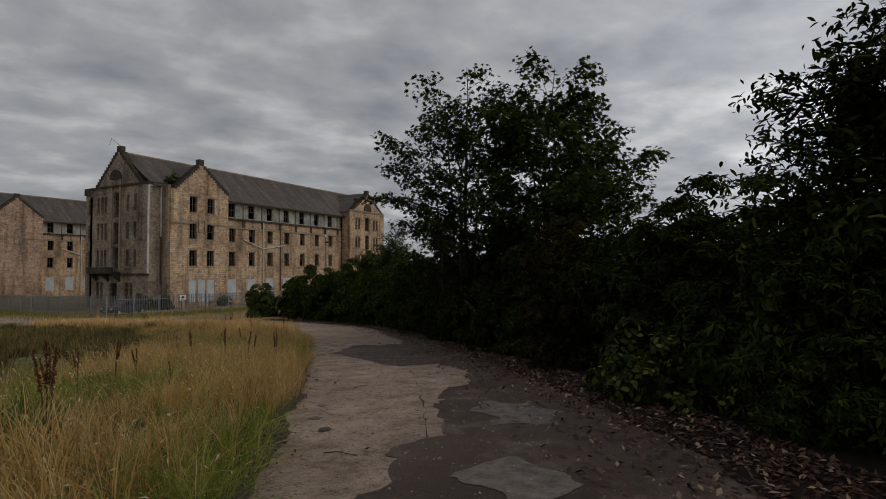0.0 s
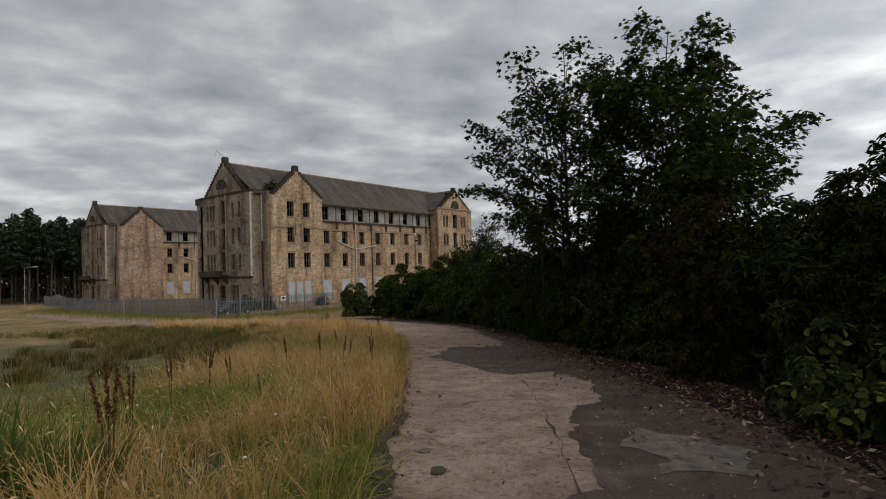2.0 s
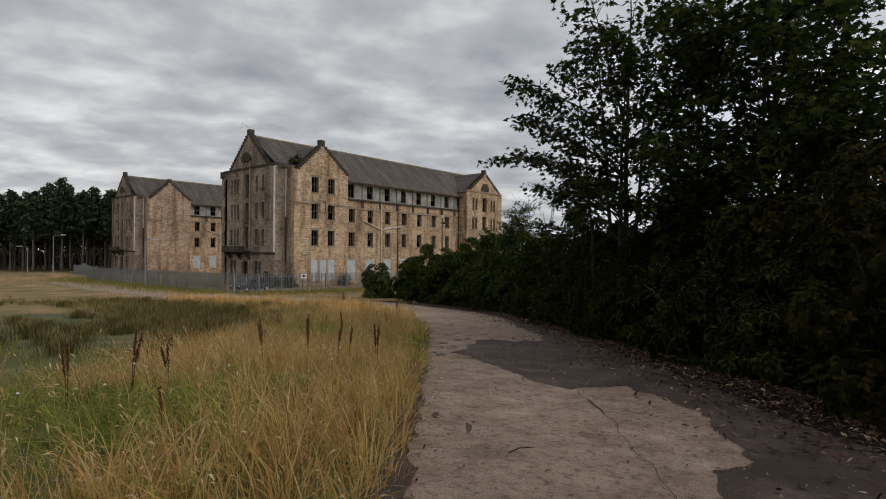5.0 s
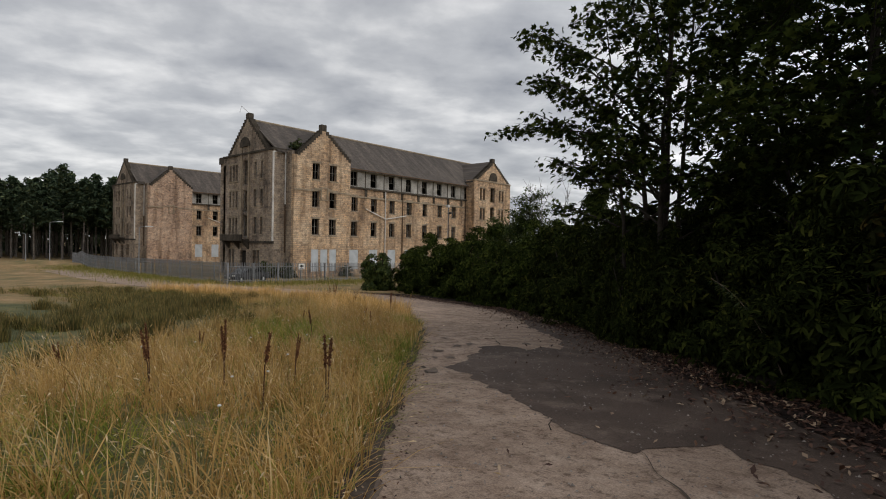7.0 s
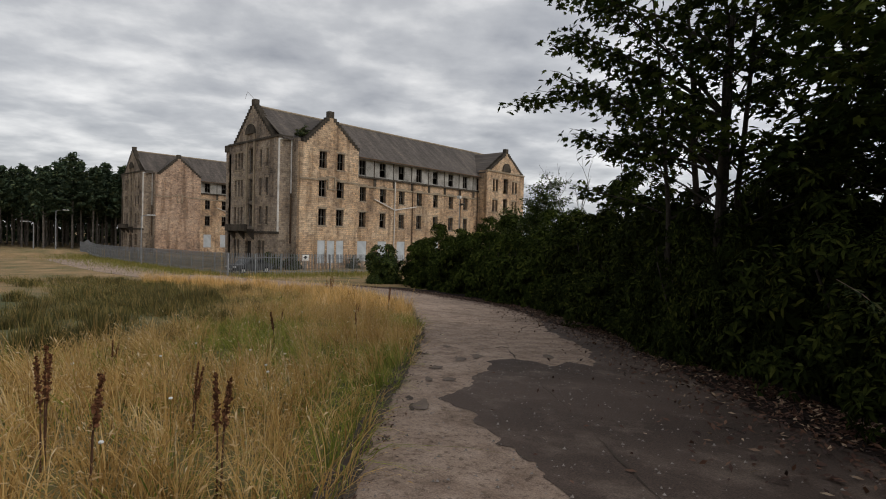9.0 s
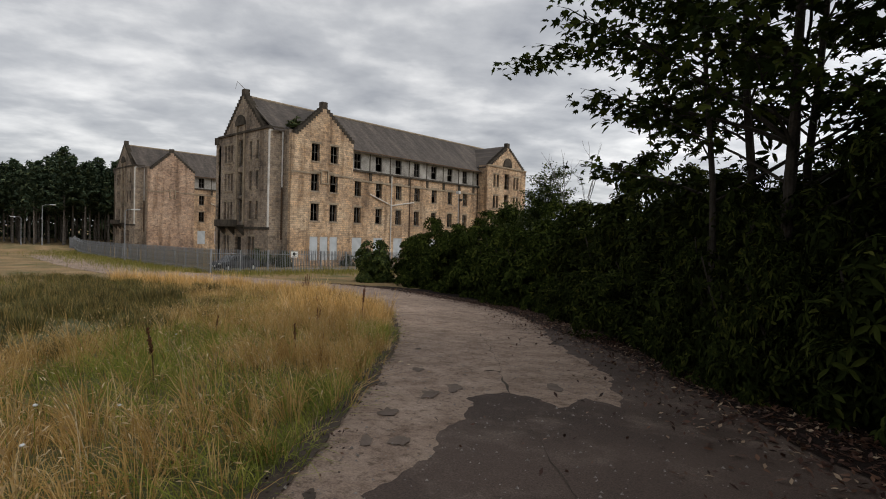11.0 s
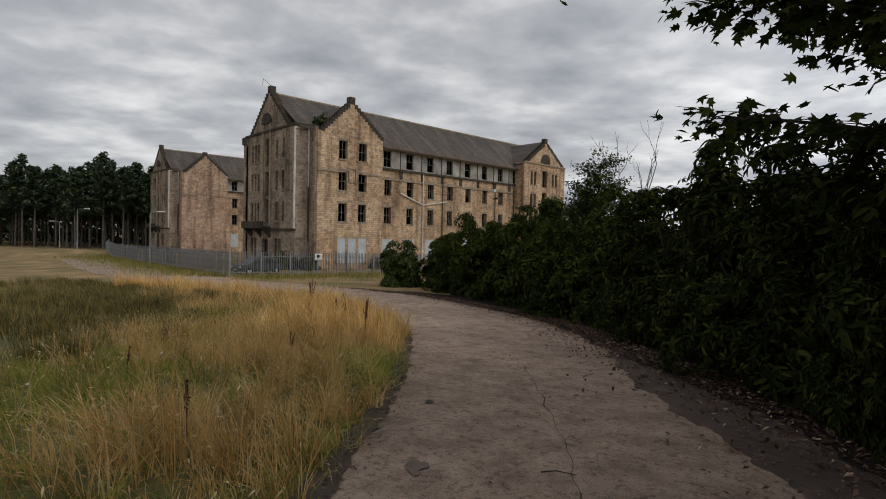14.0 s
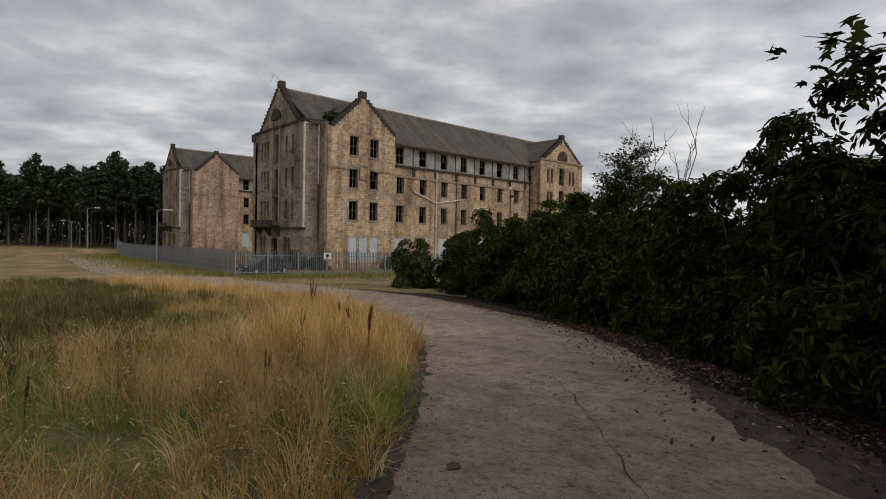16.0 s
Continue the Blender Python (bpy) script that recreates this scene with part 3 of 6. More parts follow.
def window_in(house, u, z, w, h, place, style="sash", sill=True, set_back=0.22):
    """A sash window, its frame, bars and sill, set into an opening whose lower corner is (u, z)."""
    if style == "board":
        ps = [place(uu, d, zz) for uu in (u - 0.03, u + w + 0.03) for d in (0.05, 0.10) for zz in (z - 0.02, z + h + 0.02)]
        xs, ys, zs = zip(*ps)
        return part("window_board", box_bm(min(xs), max(xs), min(ys), max(ys), min(zs), max(zs)), M_BOARD, house, "grey sheet boarding over a window")
    f, b = 0.06, 0.025
    inner = (u + f, u + w - f, z + f, z + h - f)
    um, zm = u + w / 2, z + h * 0.51
    if style == "sash":
        panes = [(inner[0], um - b, inner[2], zm - b), (um + b, inner[1], inner[2], zm - b), (inner[0], um - b, zm + b, inner[3]), (um + b, inner[1], zm + b, inner[3])]
    elif style == "broken":
        panes = [(inner[0], inner[1], inner[2], zm - b), (inner[0], um - b, zm + b, inner[3]), (um + b, inner[1], zm + b, inner[3])]
    elif style == "bay":
        panes = [(inner[0], inner[1], z + h * p + b, z + h * q - b) for p, q in ((0.03, 0.31), (0.31, 0.66), (0.66, 0.97))]
    else:
        panes = [inner]
    win = part("window", wall_bm(u, u + w, z, z + h, panes, 0.08, lambda uu, d, zz: place(uu, set_back + d, zz)), M_FRAME, house)
    if sill:
        ps = [place(uu, d, zz) for uu in (u - 0.12, u + w + 0.12) for d in (-0.09, 0.15) for zz in (z - 0.16, z)]
        xs, ys, zs = zip(*ps)
        part("sill", box_bm(min(xs), max(xs), min(ys), max(ys), min(zs), max(zs)), M_TRIM, win)
        ps = [place(uu, d, zz) for uu in (u - 0.16, u + w + 0.16) for d in (-0.015, 0.1) for zz in (z + h, z + h + 0.24)]
        xs, ys, zs = zip(*ps)
        part("lintel", box_bm(min(xs), max(xs), min(ys), max(ys), min(zs), max(zs)), M_TRIM, win)
    return win


def band(house, u0, u1, z0, z1, place, proud=0.1, material=None, name="string_course", label=""):
    ps = [place(uu, d, zz) for uu in (u0, u1) for d in (-proud, 0.12) for zz in (z0, z1)]
    xs, ys, zs = zip(*ps)
    return part(name, box_bm(min(xs), max(xs), min(ys), max(ys), min(zs), max(zs)), material or M_TRIM, house, label)


def stepped_gable(u0, u1, z0, top, steps, um=None):
    """The outline of a crow-stepped gable with a stub on its peak."""
    um = (u0 + u1) / 2 if um is None else um
    pts = [(u0, z0)]
    half = 0.32
    for k in range(steps):
        t0, t1 = k / steps, (k + 1) / steps
        ua = u0 + (um - half - u0) * t0
        zb = z0 + (top - 0.9 - z0) * t1
        pts.append((ua, zb))
        pts.append((u0 + (um - half - u0) * t1, zb))
    pts += [(um - half, top - 0.25), (um - half - 0.04, top - 0.25), (um - half - 0.04, top), (um + half + 0.04, top), (um + half + 0.04, top - 0.25), (um + half, top - 0.25)]
    for k in range(steps - 1, -1, -1):
        t0, t1 = k / steps, (k + 1) / steps
        zb = z0 + (top - 0.9 - z0) * t1
        pts.append((u1 + (um + half - u1) * t1, zb))
        pts.append((u1 + (um + half - u1) * t0, zb))
    pts.append((u1, z0))
    out = []
    for p in pts:
        if not out or (abs(p[0] - out[-1][0]) + abs(p[1] - out[-1][1])) > 1e-4:
            out.append(p)
    return out


def copings(house, u0, u1, z0, top, steps, um, place):
    """Blackened cap stones on the steps of a gable."""
    half = 0.32
    ps = [place(u, d, z) for u in (um - half - 0.06, um + half + 0.06) for d in (-0.05, 0.65) for z in (top - 0.80, top + 0.03)]
    xs, ys, zs = zip(*ps)
    part("finial_cap", box_bm(min(xs), max(xs), min(ys), max(ys), min(zs), max(zs), bevel=0.03), M_DARKTRIM, house)
    for side in (0, 1):
        ua = u1 if side else u0
        ue = um + half if side else um - half
        for k in range(steps):
            p, q = ua + (ue - ua) * k / steps, ua + (ue - ua) * (k + 1) / steps
            zb = z0 + (top - 0.9 - z0) * (k + 1) / steps
            lo, hi = min(p, q) - (0.0 if side else 0.07), max(p, q) + (0.07 if side else 0.0)
            ps = [place(u, d, z) for u in (lo, hi) for d in (-0.06, 0.66) for z in (zb - 0.34, zb + 0.13)]
            xs, ys, zs = zip(*ps)
            part("coping_stone", box_bm(min(xs), max(xs), min(ys), max(ys), min(zs), max(zs)), M_DARKTRIM, house)


def slab_bm(quad, thick=0.18):
    """A roof slope from its four corners, given thickness downwards."""
    bm = bmesh.new()
    a = [bm.verts.new(p) for p in quad]
    b = [bm.verts.new((p[0], p[1], p[2] - thick)) for p in quad]
    bm.faces.new(a), bm.faces.new(b[::-1])
    n = len(quad)
    for i in range(n):
        bm.faces.new((a[i], b[i], b[(i + 1) % n], a[(i + 1) % n]))
    bmesh.ops.recalc_face_normals(bm, faces=bm.faces)
    return bm


ROWS_Z = (2.3, 5.8, 9.3)
RX, RZ, EAVE = -6.3, 17.1, 11.6
SHOULDER = 12.7


def pipe(house, pts, radius=0.06, material=None, label=""):
    return part("downpipe", tube_bm(pts, [radius] * len(pts), 8), material or M_PIPE, house, label)


def block(label, blank_gable=False):
    """One four-storey pavilion block: south end with its gable, a cross gable, the long ward front and the far wing."""
    house = empty("hospital_block", 0, 0, 0)
    tagged(house, label, "derelict building")
    T = 0.55
    win_h, win_w = 2.05, 1.12
    # south end: facade in plane y = -12.6, from x = -12.9 to 0
    ys, x0, x1 = -12.6, -12.6, 0.0
    sp = south_place(ys)
    holes, todo = [], []
    for z in ROWS_Z:
        for u in (-11.0, -10.15, -9.3):
            holes.append((u, u + 0.52, z, z + win_h + 0.1)), todo.append((u, z, 0.52, win_h + 0.1, "plain"))
        for u in (-4.55, -3.0):
            holes.append((u, u + 0.55, z, z + win_h + 0.1)), todo.append((u, z, 0.55, win_h + 0.1, "plain"))
        zz = 2.6 if z < 3 else z
        hh = 3.3 if z > 9 else 2.9
        zz = z - 0.7 if z > 3 else z - 0.4
        holes.append((-7.4, -6.2, zz, zz + hh)), todo.append((-7.4, zz, 1.2, hh, "bay"))
    for u in (-11.0, -10.1, -4.6, -3.7):
        holes.append((u, u + 0.6, BASE + 1.1, BASE + 3.4)), todo.append((u, BASE + 1.1, 0.6, 2.3, "plain"))
    holes.append((-8.0, -6.4, BASE + 0.3, BASE + 3.3))
    part("wall", wall_bm(x0, x1, BASE - 0.4, SHOULDER, holes, T, sp), M_STONE_SOOT, house, "soot-stained sandstone end wall")
    for u, z, w, h, st in todo:
        window_in(house, u, z, w, h, sp, st, sill=(st != "bay"))
    # A near-black panel fills the opening as its shade.
    part("doorway", box_bm(-7.95, -6.45, ys + 0.35, ys + 0.42, BASE + 0.3, BASE + 3.25), M_ROOM_SHADE, house, "near-black panel standing for the unlit doorway")
    part("gable", prism_bm(stepped_gable(-11.3, -1.5, SHOULDER, 17.9, 12, -6.4), 0.6, sp), M_STONE_SOOT, house, "crow-stepped gable")
    copings(house, -11.3, -1.5, SHOULDER, 17.9, 12, -6.4, sp)
    band(house, x0 - 0.1, x1 + 0.12, SHOULDER - 0.12, SHOULDER + 0.12, sp, 0.16, M_DARKTRIM, "cornice")
    band(house, x0, x1 + 0.08, 1.1, 1.4, sp, 0.12, M_DARKTRIM)
    # balcony and its brackets
    part("balcony", box_bm(-11.4, -5.6, ys - 1.1, ys, 1.35, 1.6, bevel=0.04), M_DARKTRIM, house, "blackened stone balcony")
    part("balcony_rail", box_bm(-11.4, -5.6, ys - 1.1, ys - 0.95, 1.6, 2.2), M_DARKTRIM, house)
    for u in (-11.0, -8.4, -6.0):
        part("bracket", prism_bm([(-1.0, 1.35), (0, 1.35), (0, 0.3)], 0.3, lambda a, w, z, u=u: (u + w, ys + a, z)), M_DARKTRIM, house)
    # pilasters and pediment of the middle bay
    for u in (-7.9, -6.0):
        band(house, u, u + 0.35, 1.4, 13.6, sp, 0.14, M_TRIM, "pilaster")
    arch = [(-8.0 + 2.35 * (0.5 - 0.5 * math.cos(math.pi * k / 10)), 13.6 + 1.25 * math.sin(math.pi * k / 10)) for k in range(11)]
    part("pediment", prism_bm(arch, 0.3, lambda u, w, z: (u, ys - 0.22 + w, z)), M_DARKTRIM, house, "arched stone pediment")
    # stepped-back west return with a parapet
    part("return_wall", wall_bm(-14.5, -12.6, BASE - 0.4, 12.0, [(-13.9, -13.3, z, z + 2.1) for z in ROWS_Z], 0.5, south_place(ys + 0.45)), M_STONE_SOOT, house)
    band(house, -14.6, -12.6, 12.0, 12.9, south_place(ys + 0.45), 0.2, M_DARKTRIM, "parapet")
    # south-east corner on the east side, and the cross gable
    ep0, ep1 = east_place(0.0), east_place(1.78)
    part("corner_wall", wall_bm(-12.05, -10.9, BASE - 0.4, SHOULDER, [], T, ep0), M_STONE_SOOT, house)
    band(house, -12.7, -10.9, SHOULDER - 0.12, SHOULDER + 0.12, ep0, 0.16, M_DARKTRIM, "cornice")
    g0, g1 = -10.9, -2.25
    holes, todo = [], []
    if not blank_gable:
        for z in ROWS_Z:
            for u in (-8.25, -5.6):
                holes.append((u, u + win_w, z, z + win_h)), todo.append((u, z, win_w, win_h, "sash"))
        for u in (-8.3, -6.9, -5.5):
            holes.append((u, u + 1.1, BASE + 0.8, 0.45)), todo.append((u, BASE + 0.8, 1.1, 0.45 - BASE - 0.8, "board"))
    part("wall", wall_bm(g0, g1, BASE - 0.4, SHOULDER - 0.6, holes, T, ep1), M_STONE_RED if blank_gable else M_STONE, house, "ruddy windowless sandstone gable wall" if blank_gable else "honey sandstone gable wall")
    for u, z, w, h, st in todo:
        window_in(house, u, z, w, h, ep1, st if random.random() > 0.3 or st == "board" else "broken")
    part("gable", prism_bm(stepped_gable(g0 + 0.5, g1, SHOULDER - 0.6, 16.35, 11, -6.6), 0.6, ep1), M_STONE_RED if blank_gable else M_STONE, house, "crow-stepped gable with a stub finial")
    copings(house, g0 + 0.5, g1, SHOULDER - 0.6, 16.35, 11, -6.6, ep1)
    part("side_wall", wall_bm(0, 1.23, BASE - 0.4, SHOULDER - 0.1, [], 0.4, south_place(g0)), M_STONE_SOOT, house)
    part("side_wall", wall_bm(0, 1.23, BASE - 0.4, SHOULDER - 0.1, [], 0.4, lambda u, w, z: (u, g1 - w, z)), M_STONE_SOOT, house)
    band(house, g0, -8.0, 7.75, 7.95, ep1), band(house, -5.2, g1, 7.75, 7.95, ep1)
    band(house, -8.0, -7.0, 8.05, 8.22, ep1), band(house, -5.9, -5.2, 8.05, 8.22, ep1)
    ring = bmesh.new()
    for b in ((-7.0, -5.9, 8.25, 8.4), (-7.0, -5.9, 6.7, 6.85), (-7.0, -6.85, 6.85, 8.25), (-6.05, -5.9, 6.85, 8.25)):
        add_box(ring, 1.7, 1.92, b[0], b[1], b[2], b[3])
    part("plaque", ring, M_TRIM, house, "carved stone panel frame")
    # roofs of the south part
    part("roof_slope", slab_bm([(0.35, -12.3, SHOULDER - 0.2), (0.35, -2.3, SHOULDER - 0.2), (RX, -2.3, RZ), (RX, -12.3, RZ)]), M_SLATE, house, "dark slate roof")
    gx = RX + (RZ - 15.6) * 6.65 / (RZ - SHOULDER + 0.2)
    part("roof_slope", slab_bm([(1.4, -10.5, SHOULDER - 0.5), (1.4, -6.6, 15.6), (gx, -6.6, 15.65), (0.3, -10.5, SHOULDER - 0.5)]), M_SLATE, house)
    part("roof_slope", slab_bm([(1.4, -6.6, 15.6), (1.4, -2.4, SHOULDER - 0.7), (0.3, -2.4, SHOULDER - 0.7), (gx, -6.6, 15.65)]), M_SLATE, house)
    # ward front, plane x = 0
    w0, w1 = -2.25, 26.2
    holes, todo = [], []
    for i in range(8):
        u = 3.6 * i - 0.55
        for z in ROWS_Z[:2]:
            holes.append((u, u + 1.1, z, z + win_h)), todo.append((u, z, 1.1, win_h, "sash" if (i * 7 + int(z)) % 3 else "broken"))
        holes.append((u - 0.25, u + 1.35, BASE + 0.8, 0.4)), todo.append((u - 0.25, BASE + 0.8, 1.6, 0.4 - BASE - 0.8, "board"))
    part("wall", wall_bm(w0, w1, BASE - 0.4, 8.95, holes, T, ep0), M_STONE, house, "long honey sandstone ward front")
    for u, z, w, h, st in todo:
        window_in(house, u, z, w, h, ep0, st)
    holes, todo = [], []
    for i in range(8):
        u = 3.6 * i - 0.6
        holes.append((u, u + 1.15, 9.35, 11.35)), todo.append((u, 9.35, 1.15, 2.0, "broken" if i % 3 else "sash"))
    part("attic_wall", wall_bm(w0, w1, 8.95, EAVE, holes, 0.3, east_place(-0.15)), M_PANEL, house, "pale weathered rendered attic storey")
    for u, z, w, h, st in todo:
        window_in(house, u, z, w, h, east_place(-0.15), st, sill=False, set_back=0.12)
    for i in range(8):
        u = 3.6 * i + 1.95
        band(house, u, u + 0.12, 9.2, EAVE - 0.1, east_place(-0.15), 0.06, M_DARKTRIM, "mullion")
        band(house, u - 0.15, u + 0.3, 7.7, 8.95, ep0, 0.09, M_DARKTRIM, "bracket")
    band(house, w0, w1, 8.95, 9.2, ep0, 0.25, M_DARKTRIM, "cornice", "blackened stone cornice")
    band(house, w0, w1, 7.72, 7.95, ep0, 0.12, M_TRIM)
    part("eaves_gutter", tube_bm([(0.55, w0, EAVE - 0.02), (0.55, w1, EAVE - 0.06)], [0.09, 0.09], 8), M_RUSTPIPE, house)
    part("roof_slope", slab_bm([(0.6, -2.3, EAVE), (0.6, 25.0, EAVE), (RX, 25.0, RZ), (RX, -2.3, RZ)]), M_SLATE, house, "long dark slate roof")
    part("roof_slope", slab_bm([(RX, -12.3, RZ), (RX, 36.0, RZ), (-13.2, 36.0, EAVE), (-13.2, -12.3, EAVE)]), M_SLATE, house)
    part("ridge", tube_bm([(RX, -12.0, RZ + 0.02), (RX, 35.5, RZ + 0.02)], [0.16, 0.16], 8), M_TRIM, house, "worn ridge tiles")
    part("rear_wall", wall_bm(-12.6, 36.0, BASE - 0.4, EAVE, [(3.6 * i, 3.6 * i + 1.1, z, z + 2) for i in range(9) for z in ROWS_Z[:2]], 0.5, lambda u, w, z: (-12.6 + w, u, z)), M_STONE_SOOT, house)
    # Decks and partition wear the same painted shade, so the rooms read as unlit.
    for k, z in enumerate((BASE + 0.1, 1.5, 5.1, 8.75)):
        part("floor_deck", box_bm(-12.0, -0.5, -11.8, 35.5, z, z + 0.25), M_ROOM_SHADE, house)
    part("partition", box_bm(-6.5, -6.3, -11.8, 35.5, BASE, EAVE + 2), M_ROOM_SHADE, house)
    # far wing with its own gable
    c0, c1 = 24.9, 36.0
    holes, todo = [], []
    for z in ROWS_Z:
        for u in (26.6, 27.5, 32.3, 33.2):
            holes.append((u, u + 0.6, z, z + win_h)), todo.append((u, z, 0.6, win_h, "plain"))
        holes.append((29.7, 31.0, z - 0.3, z + 2.4)), todo.append((29.7, z - 0.3, 1.3, 2.7, "bay"))
    part("wall", wall_bm(c0, c1, BASE - 0.4, SHOULDER, holes, T, ep1), M_STONE, house, "sandstone front of the far wing")
    for u, z, w, h, st in todo:
        window_in(house, u, z, w, h, ep1, st, sill=(st == "plain"))
    part("gable", prism_bm(stepped_gable(c0 + 0.6, c1 - 0.6, SHOULDER, 16.9, 12), 0.6, ep1), M_STONE, house, "crow-stepped gable")
    copings(house, c0 + 0.6, c1 - 0.6, SHOULDER, 16.9, 12, (c0 + c1) / 2, ep1)
    band(house, c0, c1, SHOULDER - 0.12, SHOULDER + 0.12, ep1, 0.15, M_TRIM, "cornice")
    arch = [(29.2 + 2.35 * (0.5 - 0.5 * math.cos(math.pi * k / 10)), 12.9 + 1.5 * math.sin(math.pi * k / 10)) for k in range(11)]
    part("pediment", prism_bm(arch, 0.3, lambda u, w, z: (1.98 - w, u, z)), M_DARKTRIM, house)
    part("side_wall", wall_bm(0, 1.23, BASE - 0.4, SHOULDER, [], 0.4, south_place(c0)), M_STONE, house)
    part("side_wall", wall_bm(-12.6, 1.23, BASE - 0.4, SHOULDER, [], 0.4, lambda u, w, z: (u, c1 - w, z)), M_STONE, house)
    cm = (c0 + c1) / 2
    part("roof_slope", slab_bm([(1.5, c0 - 0.1, SHOULDER - 0.3), (1.5, cm, RZ - 0.6), (RX, cm, RZ - 0.6), (RX, c0 - 0.1, SHOULDER - 0.3)]), M_SLATE, house)
    part("roof_slope", slab_bm([(1.5, cm, RZ - 0.6), (1.5, c1 + 0.1, SHOULDER - 0.3), (RX, c1 + 0.1, SHOULDER - 0.3), (RX, cm, RZ - 0.6)]), M_SLATE, house)
    part("roof_slope", slab_bm([(0.6, 25.0, EAVE), (0.6, c1, EAVE), (RX, c1, RZ), (RX, 25.0, RZ)]), M_SLATE, house)
    # pipes
    pipe(house, [(0.1, -12.7, 12.3), (0.1, -12.72, 1.4)], 0.12, M_PIPE, "white-painted downpipe")
    pipe(house, [(0.1, -11.6, 12.35), (0.1, -12.7, 12.3)], 0.08)
    pipe(house, [(0.12, -11.05, 12.6), (0.12, -11.05, 6.0)], 0.09, M_PIPE, "pale flaking downpipe")
    pipe(house, [(0.12, -11.05, 6.0), (0.12, -11.05, 0.0)], 0.09, M_RUSTPIPE)
    pipe(house, [(0.15, 5.7, 9.0), (0.15, 5.7, -2.6)], 0.08, M_PIPE, "pale downpipe with two slanting branches")
    pipe(house, [(0.18, 1.9, 6.2), (0.18, 5.7, 4.9)], 0.08)
    pipe(house, [(0.18, 5.7, 4.9), (0.18, 10.0, 5.6)], 0.08)
    for u in (-2.0, 9.3, 20.2, 24.6):
        pipe(house, [(0.12, u, 9.0), (0.12, u, -2.0)], 0.07, M_RUSTPIPE)
    return house


hospital = block("derelict four-storey sandstone hospital block with crow-stepped gables and broken windows")
second = block("second derelict sandstone block with a windowless gable, behind the first", True)
second.matrix_world = pose(-57, 3.8, 0)

# ---- palisade fence ----
def fence_panel(name, a, b, height=2.1):
    """One bay: a post, two rails and pointed pales."""
    dx, dy = b[0] - a[0], b[1] - a[1]
    length = math.hypot(dx, dy)
    z = ground_z(*a)
    fp = empty(name, a[0], a[1], z - 0.05, math.degrees(math.atan2(dy, dx)))
    tagged(fp, "galvanised steel palisade fence bay with pointed pales", "fence", "palisade fence round the hospital")
    rise = ground_z(*b) - z
    part("post", box_bm(-0.05, 0.05, -0.05, 0.05, 0, height - 0.1), M_GALV, fp)
    for h in (0.35, height - 0.45):
        bm = bmesh.new()
        v = [bm.verts.new(p) for p in ((0, -0.02, h), (length, -0.02, h + rise), (length, 0.03, h + rise), (0, 0.03, h), (0, -0.02, h + 0.05), (length, -0.02, h + 0.05 + rise), (length, 0.03, h + 0.05 + rise), (0, 0.03, h + 0.05))]
        for q in ((0, 3, 2, 1), (4, 5, 6, 7), (0, 1, 5, 4), (1, 2, 6, 5), (2, 3, 7, 6), (3, 0, 4, 7)):
            bm.faces.new([v[i] for i in q])
        part("rail", bm, M_GALV, fp)
    n = max(2, int(length / 0.155))
    for k in range(n):
        t = (k + 0.5) / n
        if random.random() < 0.03:
            continue
        ob = new("pale", PALE)
        ob.parent = fp
        ob.location = (t * length, -0.035, t * rise + 0.05 + random.uniform(-0.02, 0.02))
        ob.rotation_euler = (0, radians(random.gauss(0, 0.7)), 0)
    return fp


def pale_mesh(height=2.05, w=0.075):
    bm = bmesh.new()
    prof = [(-w / 2, 0.012), (-w / 5, 0.0), (0, -0.016), (w / 5, 0.0), (w / 2, 0.012)]
    zs = (0.0, height - 0.12)
    rows = [[bm.verts.new((x, y, z)) for x, y in prof] for z in zs]
    tips = [bm.verts.new((x * 0.55, y, height - (0.0 if abs(x) < 0.001 else 0.05 if abs(x) < w / 3 else 0.03))) for x, y in prof]
    rows.append(tips)
    for p, q in zip(rows, rows[1:]):
        for i in range(len(prof) - 1):
            bm.faces.new((p[i], p[i + 1], q[i + 1], q[i]))
    bmesh.ops.solidify(bm, geom=bm.faces[:], thickness=0.004)
    me = bpy.data.meshes.new("pale")
    bm.to_mesh(me)
    bm.free()
    me.materials.append(M_GALV)
    return me


PALE = pale_mesh()
FENCE_LINE = [(12.9, 9.0), (12.6, -17.0), (11.7, -24.1), (-10.7, -23.3), (-36.0, -22.8), (-58.0, -19.0)]
for a, b in zip(FENCE_LINE, FENCE_LINE[1:]):
    d = math.dist(a, b)
    n = max(1, round(d / 2.75))
    for k in range(n):
        p = (a[0] + (b[0] - a[0]) * k / n, a[1] + (b[1] - a[1]) * k / n)
        q = (a[0] + (b[0] - a[0]) * (k + 1) / n, a[1] + (b[1] - a[1]) * (k + 1) / n)
        fence_panel("fence_bay", p, q)

# ---- plants ----
rng = np.random.default_rng(7)


